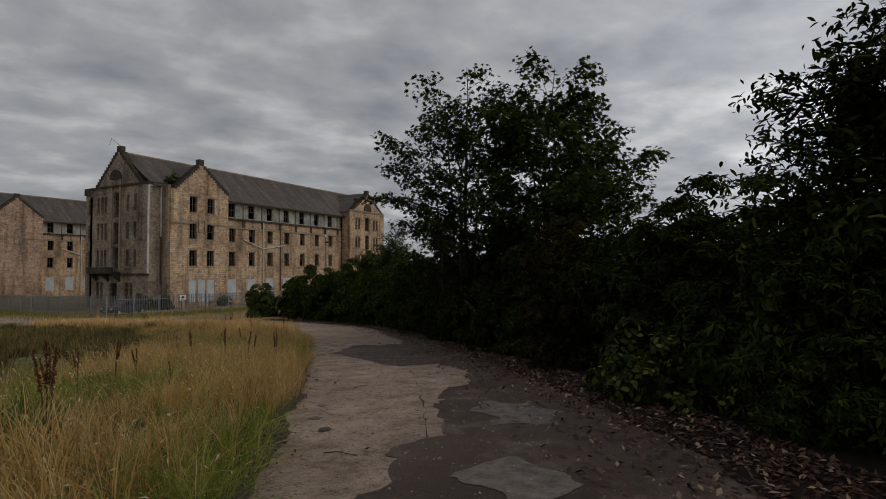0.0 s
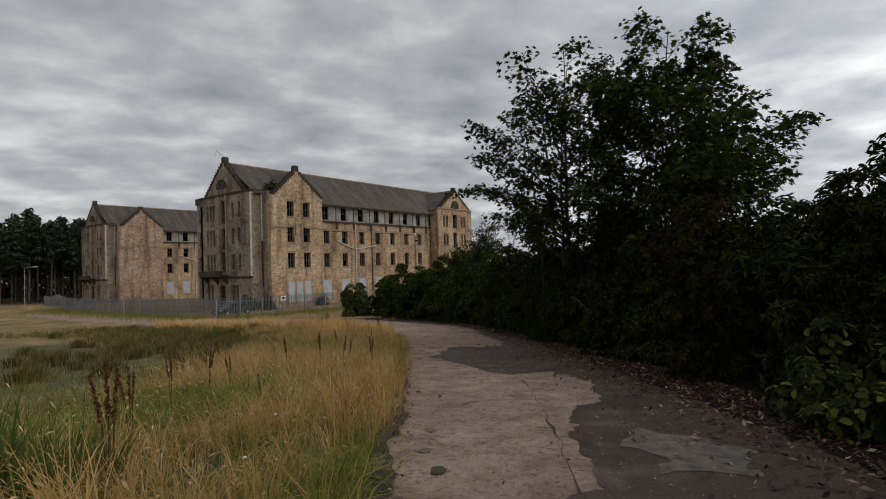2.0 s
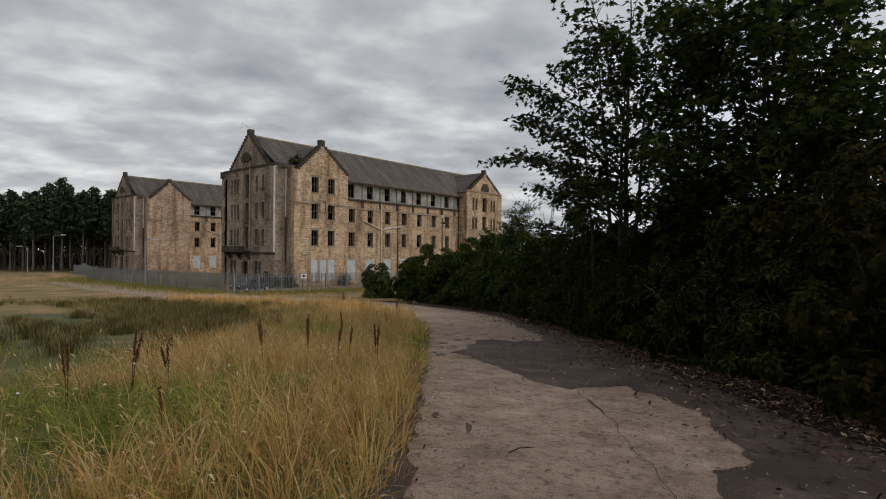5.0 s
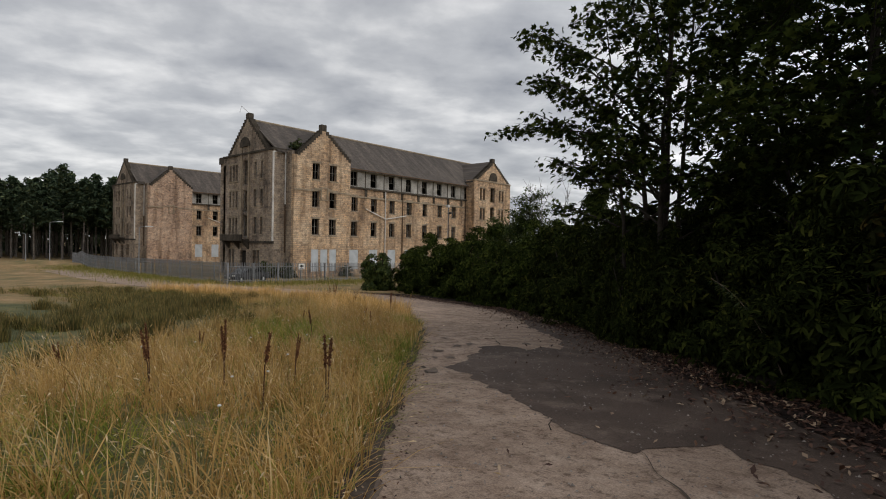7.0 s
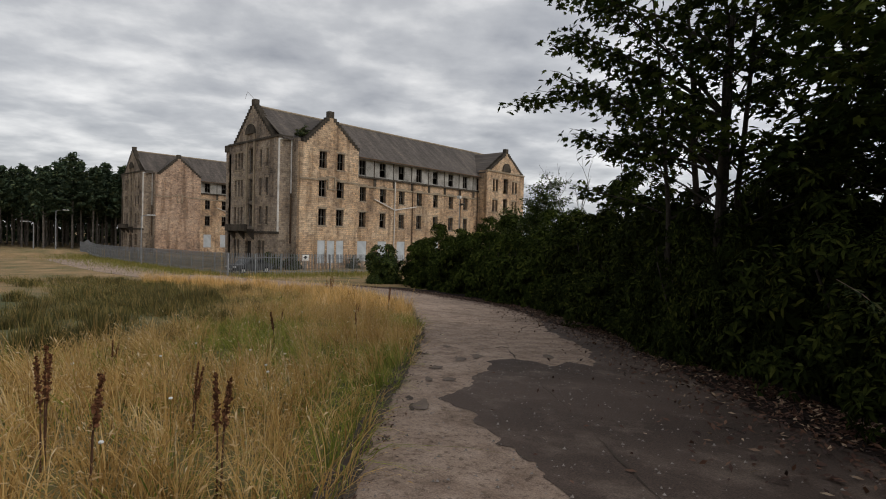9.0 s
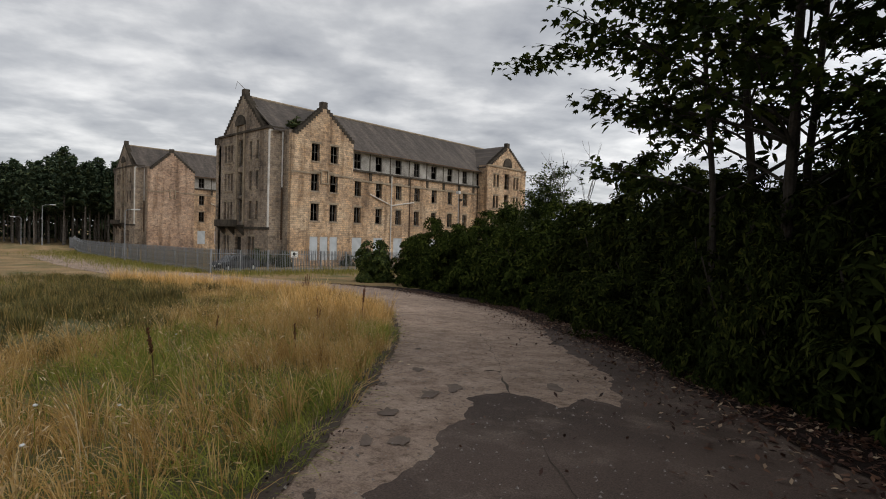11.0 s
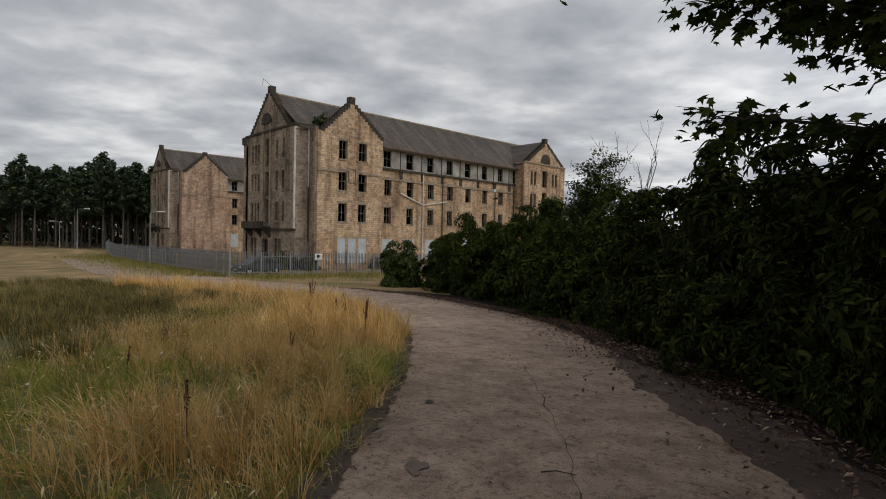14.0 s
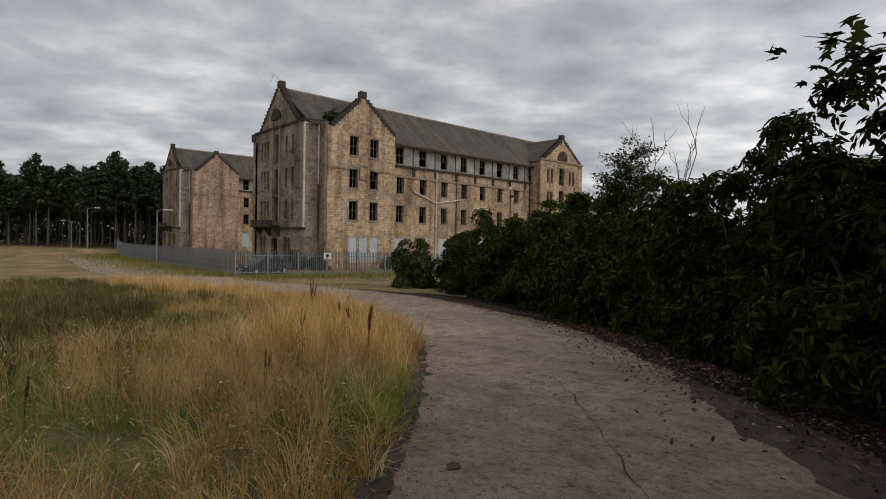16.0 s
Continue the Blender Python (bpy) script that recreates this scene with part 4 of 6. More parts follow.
def shrub_crown(name, size, clumps, per, leaf, width, material, seed, droop=0.35, shape="oval", mounds=30, reach=(0.55, 0.95)):
    """Whorls of leaves on a lumpy mound of half-axes size, base at z = 0."""
    g = np.random.default_rng(seed)
    md = g.normal(size=(mounds, 3))
    md[:, 2] = np.abs(md[:, 2]) * 0.95 + g.uniform(-0.3, 0.1, mounds)
    md /= np.linalg.norm(md, axis=1, keepdims=True)
    mr = g.uniform(0.22, 0.42, mounds) * min(size)
    mc = md * (g.uniform(*reach, mounds)[:, None]) * np.array(size)
    mc[:, 2] = np.maximum(mc[:, 2], 0.15)
    pick = g.integers(0, mounds, clumps)
    d = g.normal(size=(clumps, 3)) * 0.8 + md[pick] * 0.8 + np.array([0, 0, 0.55])
    d /= np.linalg.norm(d, axis=1, keepdims=True)
    c = mc[pick] + d * (mr[pick] * g.uniform(0.70, 1.10, clumps))[:, None] * np.array([1, 1, 0.8])
    c[:, 2] = np.maximum(c[:, 2], 0.05)
    axis = d + np.array([0, 0, 0.5]) + g.normal(size=d.shape) * 0.25
    axis /= np.linalg.norm(axis, axis=1, keepdims=True)
    u = np.cross(axis, g.normal(size=d.shape))
    u /= np.maximum(np.linalg.norm(u, axis=1, keepdims=True), 1e-6)
    w = np.cross(axis, u)
    ang = (np.arange(per) * 6.283 / per)[None, :, None] + g.normal(size=(clumps, per, 1)) * 0.3
    spoke = u[:, None] * np.cos(ang) + w[:, None] * np.sin(ang)
    tilt = g.uniform(-0.55, 0.45, (clumps, per, 1))
    ax = spoke + axis[:, None] * tilt
    nor = axis[:, None] - spoke * tilt + g.normal(size=spoke.shape) * 0.12
    ln = leaf * g.uniform(0.6, 1.25, (clumps, per, 1))
    cen = c[:, None] + ax * ln * 0.55 + g.normal(size=spoke.shape) * leaf * 0.08
    ln = ln.reshape(-1)
    v, f = leaf_mesh(cen.reshape(-1, 3), nor.reshape(-1, 3), ln, ln * width, g, droop, shape, ax.reshape(-1, 3))
    q = 800
    di = g.normal(size=(q, 3))
    di[:, 2] = np.abs(di[:, 2])
    di /= np.linalg.norm(di, axis=1, keepdims=True)
    ci = di * (0.2 + 0.5 * g.uniform(size=(q, 1))) * np.array(size)
    li = g.uniform(0.17, 0.30, q) * min(1.0, size[0] / 1.6)
    vi, fi = leaf_mesh(ci, g.normal(size=(q, 3)), li, li * 0.7, g, 0.1, "facet")
    v, f = np.concatenate([v, vi]), np.concatenate([f, fi + len(v)])
    v[:, 2] = np.maximum(v[:, 2], 0.01)
    return mesh_from_arrays(name, v, f, material)


def stem_bm(height, spread, k, seed, r0=0.06):
    g = random.Random(seed * 10 + k)
    a = k * 1.6 + g.uniform(-0.4, 0.4)
    q = g.uniform(0.4, 1.0) * spread
    return tube_bm([(0.15 * math.cos(a), 0.15 * math.sin(a), -0.1), (0.4 * q * math.cos(a + 0.2), 0.4 * q * math.sin(a + 0.2), height * 0.3), (0.7 * q * math.cos(a), 0.7 * q * math.sin(a), height * 0.58)], [r0, r0 * 0.7, r0 * 0.3], 6)


def make_shrub(label, size, clumps, per, leaf, width, material, seed, group="", category="shrub", **k):
    root = empty("shrub", 0, 0, 0)
    tagged(root, label, category, group)
    for n in range(4):
        part("stem", stem_bm(size[2], min(size[0], size[1]), n, seed), M_BARK, root)
    crown = new("crown", shrub_crown("crown", size, clumps, per, leaf, width, material, seed, **k))
    crown.parent = root
    return root


HEDGE = "evergreen shrubs along the lane"
SHRUB_LABEL = "tall dark evergreen rhododendron shrub beside the lane"
SIZES = [(1.9, 1.8, 3.9), (2.1, 1.7, 4.3), (1.7, 1.9, 3.5), (2.0, 2.0, 3.2)]
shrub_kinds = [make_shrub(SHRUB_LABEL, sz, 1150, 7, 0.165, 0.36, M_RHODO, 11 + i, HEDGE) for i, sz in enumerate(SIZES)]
far_kinds = [make_shrub("dense green laurel shrub of the hedge towards the bend", sz, 950, 7, 0.20, 0.42, M_LAUREL, 21 + i, HEDGE, shape="facet") for i, sz in enumerate(SIZES)]
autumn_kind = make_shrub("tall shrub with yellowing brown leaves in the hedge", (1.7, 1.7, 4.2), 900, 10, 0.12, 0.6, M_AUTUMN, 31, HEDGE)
HEDGE_LINE = curve_through([(-4.0, 5.2), (4, 5.9), (9, 6.2), (14, 6.2), (19, 6.3), (24, 6.2), (28.5, 5.6), (33, 4.4), (38, 2.6), (42, 0.6), (46, -1.4), (50, -3.3), (53, -3.2)], 3)
used = {}
g = random.Random(3)


def set_out(kind, ob, s, r, k, rise=None):
    x, y = W(s, r)
    m = pose(x, y, ground_z(x, y) - 0.05, 0, 0, g.uniform(0, 360))
    if kind in used:
        ob = copy_thing(used[kind], m)
        ob.scale = (k * 1.08, k * 1.08, k * (rise or g.uniform(1.12, 1.32)))
    else:
        used[kind] = ob
        ob.matrix_basis = m @ Matrix.Diagonal((k * 1.08, k * 1.08, k * 1.22, 1))
    return ob


for i, p in enumerate(HEDGE_LINE):
    tall = float(np.interp(p.x, (-4, 8, 14, 20, 24, 27, 32, 40, 55), (0.86, 0.88, 0.96, 1.02, 1.18, 1.18, 1.12, 1.04, 0.97)))
    kind = g.randrange(4)
    pool = shrub_kinds if p.x < 33 else far_kinds
    key = kind if p.x < 33 else kind + 10
    set_out(key, pool[kind], p.x + g.uniform(-0.5, 0.5), p.y + g.uniform(-0.35, 0.35), tall * g.uniform(0.80, 1.06))
    if i % 2 == 0:
        kind = g.randrange(4)
        set_out(kind + 10, far_kinds[kind], p.x + g.uniform(0.2, 1.2), p.y + 2.7, tall * g.uniform(0.95, 1.12))
    if i % 2 == 1:
        kind = g.randrange(4)
        set_out(kind if p.x < 33 else kind + 10, pool[kind], p.x + g.uniform(-0.4, 0.4), p.y - (0.75 if p.x > 14 else 1.05) + g.uniform(-0.2, 0.2), tall * g.uniform(0.42, 0.60))
    if p.x < 8:
        kind = g.randrange(4)
        set_out(kind, pool[kind], p.x + g.uniform(-0.4, 0.4), p.y - 0.85 + g.uniform(-0.15, 0.15), tall * g.uniform(0.50, 0.62))
    if 12 < p.x < 27:
        kind = g.randrange(4)
        set_out(kind, pool[kind], p.x + g.uniform(-0.4, 0.4), p.y - 0.8 + g.uniform(-0.15, 0.15), tall * g.uniform(0.60, 0.74))
for s, r, k in ((10.5, 5.0, 0.66), (11.6, 5.7, 0.78), (12.9, 6.3, 0.86)):
    set_out("autumn", autumn_kind, s, r, k)
# narrow upright growth before the sycamore's stems, and taller growth near the start
for s, r, k, rise in ((18.3, 4.85, 0.46, 2.0), (19.3, 4.55, 0.44, 1.9), (20.3, 4.4, 0.45, 1.9), (21.2, 4.5, 0.46, 2.0), (22.1, 4.6, 0.44, 1.9), (7.4, 7.0, 0.9, 0.98), (9.0, 7.4, 0.95, 1.02), (10.8, 7.6, 0.95, 1.0)):
    set_out(int(s) % 4, shrub_kinds[int(s) % 4], s, r, k, rise)
# lighter broad-leaved growth at the hedge's foot where the walk begins
bramble_kind = make_shrub("low bramble with pale yellow-green leaves at the hedge's foot", (0.75, 0.7, 0.85), 230, 5, 0.095, 0.62, M_BRAMBLE, 35, "brambles under the hedge", "bramble", mounds=14)
for s, r, k in ((6.2, 4.1, 0.95), (7.0, 4.6, 1.15), (4.9, 4.6, 0.75), (4.6, 5.3, 0.85), (8.4, 5.0, 0.8)):
    set_out("bramble", bramble_kind, s, r, k)
round_bush = make_shrub("small rounded green bush standing apart at the bend", (1.15, 1.15, 2.9), 1500, 7, 0.17, 0.5, M_BUSH, 41, mounds=60, reach=(0.25, 0.8))
x, y = W(50.0, -6.6)
round_bush.matrix_basis = pose(x, y, ground_z(x, y) - 0.05) @ Matrix.Diagonal((1.3, 1.3, 1.5, 1))


def tree_limbs(g, height, lean=(0, 0), trunks=3, spread=3.4, lowest=1.2, limbs=15):
    """Trunks, limbs and twigs as point lists with radii, and the places of leaf sprays."""
    tubes, ends = [], []
    for k in range(trunks):
        a = 2.4 * k + g.uniform(-0.3, 0.3)
        top = height * (1.0 if k == 0 else g.uniform(0.72, 0.92))
        off = spread * (0.15 if k == 0 else g.uniform(0.35, 0.6))
        pts = []
        for i in range(9):
            t = i / 8
            wob = 0.22 * min(1, t * 2)
            pts.append(Vector((0.22 * math.cos(a) + off * t ** 1.2 * math.cos(a) + lean[0] * t + wob * noise.noise((k, i * 0.6, 1)), 0.22 * math.sin(a) + off * t ** 1.2 * math.sin(a) + lean[1] * t + wob * noise.noise((k, i * 0.6, 9)), top * t - 0.1)))
        r0 = 0.0145 * height * (1.0 if k == 0 else g.uniform(0.5, 0.8))
        tubes.append((pts, [r0 * (1 - 0.9 * i / 8) for i in range(9)]))
        for j in range(limbs):
            t = lowest / height + (0.98 - lowest / height) * (j + g.uniform(0.2, 0.8)) / limbs
            i0 = min(7, int(t * 8))
            b = pts[i0].lerp(pts[i0 + 1], t * 8 - i0)
            ang = a + 2.4 * j + g.uniform(-0.6, 0.6)
            ln = spread * (0.30 + 0.75 * math.sin(math.pi * min(1, 0.22 + 0.80 * t))) * g.uniform(0.55, 1.15)
            up = 0.25 + 0.75 * t
            q = [b]
            for i in range(1, 6):
                u = i / 5
                w = ang + 0.35 * u * g.uniform(-1, 1)
                q.append(b + Vector((math.cos(w) * ln * u, math.sin(w) * ln * u, ln * up * u * (1 - 0.25 * u) + 0.08 * g.uniform(-1, 1))))
            rr = max(0.012, r0 * 0.36 * (1.1 - t))
            tubes.append((q, [rr, rr * 0.82, rr * 0.64, rr * 0.46, rr * 0.3, rr * 0.1]))
            for i in (2, 3, 4, 5):
                for _ in range(3):
                    d = (q[i] - b).normalized() * 0.5 + Vector((g.uniform(-1, 1), g.uniform(-1, 1), g.uniform(-0.45, 0.7)))
                    d = d.normalized() * g.uniform(0.35, 0.95)
                    tubes.append(([q[i], q[i] + d * 0.6, q[i] + d], [rr * 0.3, rr * 0.2, rr * 0.08]))
                    ends.append((q[i] + d * 0.8, d.normalized()))
    return tubes, ends


def make_tree(name, label, category, seed, height, trunks, spread, material, leaf=0.15, per=34, lean=(0, 0), lowest=1.2, width=0.9, limbs=15, spray=0.34, shape="lobed"):
    g = random.Random(seed)
    tubes, ends = tree_limbs(g, height, lean, trunks, spread, lowest, limbs)
    root = empty(name, 0, 0, 0)
    tagged(root, label, category)
    bm = bmesh.new()
    for i, (p, r) in enumerate(tubes):
        add_tube(bm, p, r, 8 if len(p) == 9 else 5 if len(p) == 6 else 3)
    part("trunk", bm, M_BARK, root)
    h = np.random.default_rng(seed)
    cen = []
    for p, d in ends:
        n = int(per * g.uniform(0.4, 1.4))
        along = np.clip(h.normal(size=(n, 1)), -1.5, 1.5) * spray * 1.1
        cen.append(np.array(p) + along * np.array(d) + np.clip(h.normal(size=(n, 3)), -1.6, 1.6) * spray * np.array([0.6, 0.6, 0.38]))
    cen = np.concatenate(cen)
    ln = leaf * h.uniform(0.6, 1.25, len(cen))
    nor = h.normal(size=cen.shape) * 0.55 + np.array([0, 0, 1.0])
    v, f = leaf_mesh(cen, nor, ln, ln * width, h, 0.35, shape)
    crown = new("crown", mesh_from_arrays("crown", v, f, material))
    crown.parent = root
    return root


def plant(ob, s, r, rz=0.0, dz=0.0, k=1.0):
    x, y = W(s, r)
    ob.matrix_basis = pose(x, y, ground_z(x, y) + dz, 0, 0, rz) @ Matrix.Diagonal((k, k, k, 1))
    return ob


def sycamore(label, seed, at, stems, height, spread, low, limbs, per, reaching=(), leaf=0.18, even=1.0):
    """A many-stemmed sycamore: near-upright stems, spreading limbs and leaves in flat layers.
    reaching: limbs that run out to (s, r, height above the lane) of the plan."""
    g, h = random.Random(seed), np.random.default_rng(seed)
    x0, y0 = W(*at)
    z0 = ground_z(x0, y0)
    root = empty("tree", x0, y0, z0)
    tagged(root, label, "tree")
    wood, sprays = bmesh.new(), []
    lines = []
    for k in range(stems):
        a = 2.4 * k + g.uniform(-0.4, 0.4)
        top = height * (1.0 if k == 0 else g.uniform(0.72, 0.95))
        foot, out = 0.12 + 0.16 * k, spread * (0.05 if k == 0 else g.uniform(0.14, 0.34))
        pts = [Vector((math.cos(a) * (foot + out * t ** 1.5) + 0.2 * noise.noise((k, t * 4, seed)), math.sin(a) * (foot + out * t ** 1.5) + 0.2 * noise.noise((k, t * 4, seed + 5)), top * t - 0.15)) for t in [i / 9 for i in range(10)]]
        r0 = 0.0095 * height * (1.0 if k == 0 else g.uniform(0.6, 0.9))
        add_tube(wood, pts, [r0 * (1 - 0.9 * (i / 9) ** 1.2) for i in range(10)], 8)
        lines.append((pts, top, r0))

    def limb(b, e, rr, sag):
        d = e - b
        q = []
        for i in range(8):
            u = i / 7
            q.append(b + d * u + Vector((0.10 * noise.noise((u * 3, seed, b.z)), 0.10 * noise.noise((u * 3, seed + 3, b.z)), sag * d.length * (u - u * u))))
        add_tube(wood, q, [max(0.006, rr * (1 - 0.92 * i / 7)) for i in range(8)], 5)
        n = max(4, int(d.length * 4.2))
        for j in range(n):
            u = 0.30 + 0.70 * (j + g.uniform(0.1, 0.9)) / n
            i0 = min(6, int(u * 7))
            p = q[i0].lerp(q[i0 + 1], u * 7 - i0)
            flat = Vector((d.x, d.y, 0)).normalized()
            across = Vector((-flat.y, flat.x, 0)) * (1 if j % 2 else -1)
            w = (flat * g.uniform(0.3, 1.0) + across * g.uniform(0.3, 1.1) + Vector((0, 0, g.uniform(-0.15, 0.35)))).normalized()
            ln = g.uniform(0.35, 0.85) * (1.15 - 0.45 * u) * (0.6 + 0.12 * d.length)
            add_tube(wood, [p, p + w * ln * 0.55 + Vector((0, 0, 0.04)), p + w * ln], [rr * 0.22 + 0.004, rr * 0.14 + 0.003, 0.002], 3)
            sprays.append((p + w * ln * 0.7, w, ln))
        sprays.append((q[7], d.normalized(), 0.4))

    for pts, top, r0 in lines:
        for j in range(limbs):
            t = low / height + (0.97 - low / height) * (j + g.uniform(0.2, 0.8)) / limbs
            i0 = min(8, int(t * 9))
            b = pts[i0].lerp(pts[i0 + 1], t * 9 - i0)
            a = 2.4 * j + g.uniform(-0.6, 0.6)
            ln = spread * (0.22 + 0.78 * math.sin(math.pi * min(1, 0.25 + 0.72 * t))) * g.uniform(0.55, 1.1)
            side = math.cos(a) * -RGT[0] + math.sin(a) * -RGT[1]
            ln *= 1.0 - (1.0 - even) * max(0.0, side)
            limb(b, b + Vector((math.cos(a) * ln, math.sin(a) * ln, ln * (0.30 + 0.75 * t))), max(0.014, r0 * 0.4 * (1.1 - t)), 0.10)
    for s, r, up, from_up in reaching:
        x, y = W(s, r)
        pts, top, r0 = lines[0]
        b = pts[min(8, max(1, round(9 * from_up / top)))]
        limb(b, Vector((x - x0, y - y0, base_z(s) + up - z0)), r0 * 0.42, 0.16)
    part("trunk", wood, M_BARK, root)
    cen, axs = [], []
    for p, w, ln in sprays:
        n = max(3, int(per * (0.5 + ln) * g.uniform(0.6, 1.3)))
        a = h.uniform(0, 6.283, n)
        q = np.sqrt(h.uniform(0, 1, n)) * (0.28 + 0.34 * ln)
        cen.append(np.array(p) + np.stack([q * np.cos(a), q * np.sin(a), h.normal(size=n) * 0.10 - 0.22 * q], 1))
        axs.append(np.stack([np.cos(a), np.sin(a), -0.45 + 0 * a], 1) * 0.9 + np.array(w) * 0.6 + h.normal(size=(n, 3)) * 0.3)
    cen, axs = np.concatenate(cen), np.concatenate(axs)
    nor = h.normal(size=cen.shape) * 0.5 + np.array([0, 0, 1.0])
    ln = leaf * h.uniform(0.6, 1.2, len(cen))
    v, f = leaf_mesh(cen, nor, ln, ln * 0.95, h, 0.35, "lobed", axs)
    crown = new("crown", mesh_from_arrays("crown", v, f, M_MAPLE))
    crown.parent = root
    return root


sycamore("tall multi-stemmed sycamore with layered dark green leaves above the hedge", 5, (20.6, 5.0), 5, 11.2, 3.2, 3.2, 12, 13, ((24.8, 1.7, 6.5, 4.4), (23.8, 2.2, 9.2, 6.0), (24.0, 3.1, 3.9, 3.0), (21.2, 2.1, 8.1, 5.2), (17.6, 3.1, 9.2, 6.8), (22.6, 2.4, 7.4, 4.8), (23.4, 2.9, 5.2, 3.8), (21.6, 2.2, 6.0, 4.0), (24.0, 2.6, 7.9, 5.4)), even=0.62)
sycamore("broad dense sycamore rising behind the hedge", 6, (17.2, 7.3), 5, 9.8, 3.5, 2.6, 18, 17, ((12.6, 6.9, 4.8, 2.6), (13.6, 6.6, 6.4, 3.6), (13.2, 7.6, 5.6, 3.4), (15.2, 5.8, 8.2, 5.2)), leaf=0.19, even=0.8)
plant(make_tree("tree", "slender upright evergreen with glossy leaves in the hedge", "tree", 9, 5.6, 4, 0.95, M_RHODO, 0.14, 30, width=0.4, limbs=12, spray=0.18, shape="oval"), 4.7, 5.8, k=0.84)


# ---- grass ----
GRID_S, GRID_R, GRID_STEP = -6.0, -44.0, 0.25
GRID_Z = np.array([[ground_z(*W(GRID_S + GRID_STEP * i, GRID_R + GRID_STEP * j)) for j in range(240)] for i in range(260)])


def heights(s, r):
    """Ground height at plan points, from a fine grid."""
    a = np.clip((s - GRID_S) / GRID_STEP, 0, 258.99)
    b = np.clip((r - GRID_R) / GRID_STEP, 0, 238.99)
    i, j = a.astype(int), b.astype(int)
    u, w = a - i, b - j
    return (GRID_Z[i, j] * (1 - u) + GRID_Z[i + 1, j] * u) * (1 - w) + (GRID_Z[i, j + 1] * (1 - u) + GRID_Z[i + 1, j + 1] * u) * w


def lattice(s, r, k, seed):
    """Smooth value noise between -1 and 1."""
    t = np.random.default_rng(seed).uniform(-1, 1, (64, 64))
    a, b = s * k + 500, r * k + 500
    i, j = np.floor(a).astype(int), np.floor(b).astype(int)
    u, w = a - i, b - j
    u, w = u * u * (3 - 2 * u), w * w * (3 - 2 * w)
    i, j, i1, j1 = i % 64, j % 64, (i + 1) % 64, (j + 1) % 64
    return (t[i, j] * (1 - u) + t[i1, j] * u) * (1 - w) + (t[i, j1] * (1 - u) + t[i1, j1] * u) * w


def arched(s, r, h, az, lean, width, g):
    """Blades that arch over: seven vertices each."""
    m = len(s)
    base = np.stack([P0[0] + s * FWD[0] + r * RGT[0], P0[1] + s * FWD[1] + r * RGT[1], heights(s, r) - 0.02], 1)
    out = np.stack([np.cos(az), np.sin(az), np.zeros(m)], 1)
    turn = g.uniform(0, 6.283, m)
    side = np.stack([np.cos(turn), np.sin(turn), np.zeros(m)], 1) * width[:, None] * 0.5
    rows = []
    for f in (0.0, 0.45, 0.8, 1.0):
        p = base + out * (h * lean * f ** 1.9)[:, None]
        p[:, 2] += h * (f - 0.42 * np.minimum(lean, 1.3) * f ** 2.4)
        rows.append(p)
    v = np.stack([rows[0] - side, rows[0] + side, rows[1] - side * 0.9, rows[1] + side * 0.9, rows[2] - side * 0.6, rows[2] + side * 0.6, rows[3]], 1).reshape(-1, 3)
    k = np.arange(m)[:, None] * 7
    return v, np.concatenate([k + q for q in ([0, 1, 3], [0, 3, 2], [2, 3, 5], [2, 5, 4], [4, 5, 6])]), rows


def blades(n, s_rng, r_of, h_rng, width, g, lean=0.35):
    """Loose blades scattered over a stretch beside the lane."""
    s = g.uniform(*s_rng, n)
    r = r_of(s, g.uniform(size=n))
    h = g.uniform(*h_rng, n) * (0.85 + 0.35 * lattice(s, r, 0.8, 5))
    v, f, _ = arched(s, r, h, g.uniform(0, 6.283, n), lean * (0.3 + np.abs(g.normal(size=n))), width * g.uniform(0.6, 1.3, n), g)
    return v, f


def left_edges(s):
    return np.interp(s, L_S, L_R)


def tussocks(n, s_rng, d_of, per, radius, h_rng, lean, width, g, chance, wind=0.5):
    """Tufts of blades fanning from shared roots; d runs away from the lane's edge."""
    s = g.uniform(*s_rng, n)
    d = d_of(g.uniform(size=n), s)
    keep = g.uniform(size=n) < chance(s, d)
    s, d = s[keep], d[keep]
    m = len(s)
    count = per
    tall = g.uniform(*h_rng, m) * (0.95 + 0.4 * lattice(s, d, 0.9, 41))
    gust = 2.6 + 1.4 * lattice(s, d, 0.22, 43)
    tilt = g.uniform(0.15, 1.0, m)
    rad = radius * g.uniform(0.5, 1.4, m)
    S, D = np.repeat(s, count), np.repeat(d, count)
    a = g.uniform(0, 6.283, m * count)
    q = np.sqrt(g.uniform(0, 1, m * count)) * np.repeat(rad, count)
    S, D = S + q * np.cos(a), np.maximum(D + q * np.sin(a), -0.10)
    ax, ay = np.cos(a) + np.repeat(np.cos(gust) * tilt, count) * wind * 2, np.sin(a) + np.repeat(np.sin(gust) * tilt, count) * wind * 2
    fx, fy = ax * FWD[0] - ay * RGT[0], ax * FWD[1] - ay * RGT[1]
    az = np.arctan2(fy, fx) + g.normal(size=m * count) * 0.4
    ln = lean * (0.25 + np.abs(g.normal(size=m * count)) * 0.8) * np.repeat(0.6 + tilt * 0.8, count)
    h = np.repeat(tall, count) * g.uniform(0.55, 1.1, m * count)
    return arched(S, left_edges(S) - D, h, az, ln, width * g.uniform(0.6, 1.35, m * count), g)


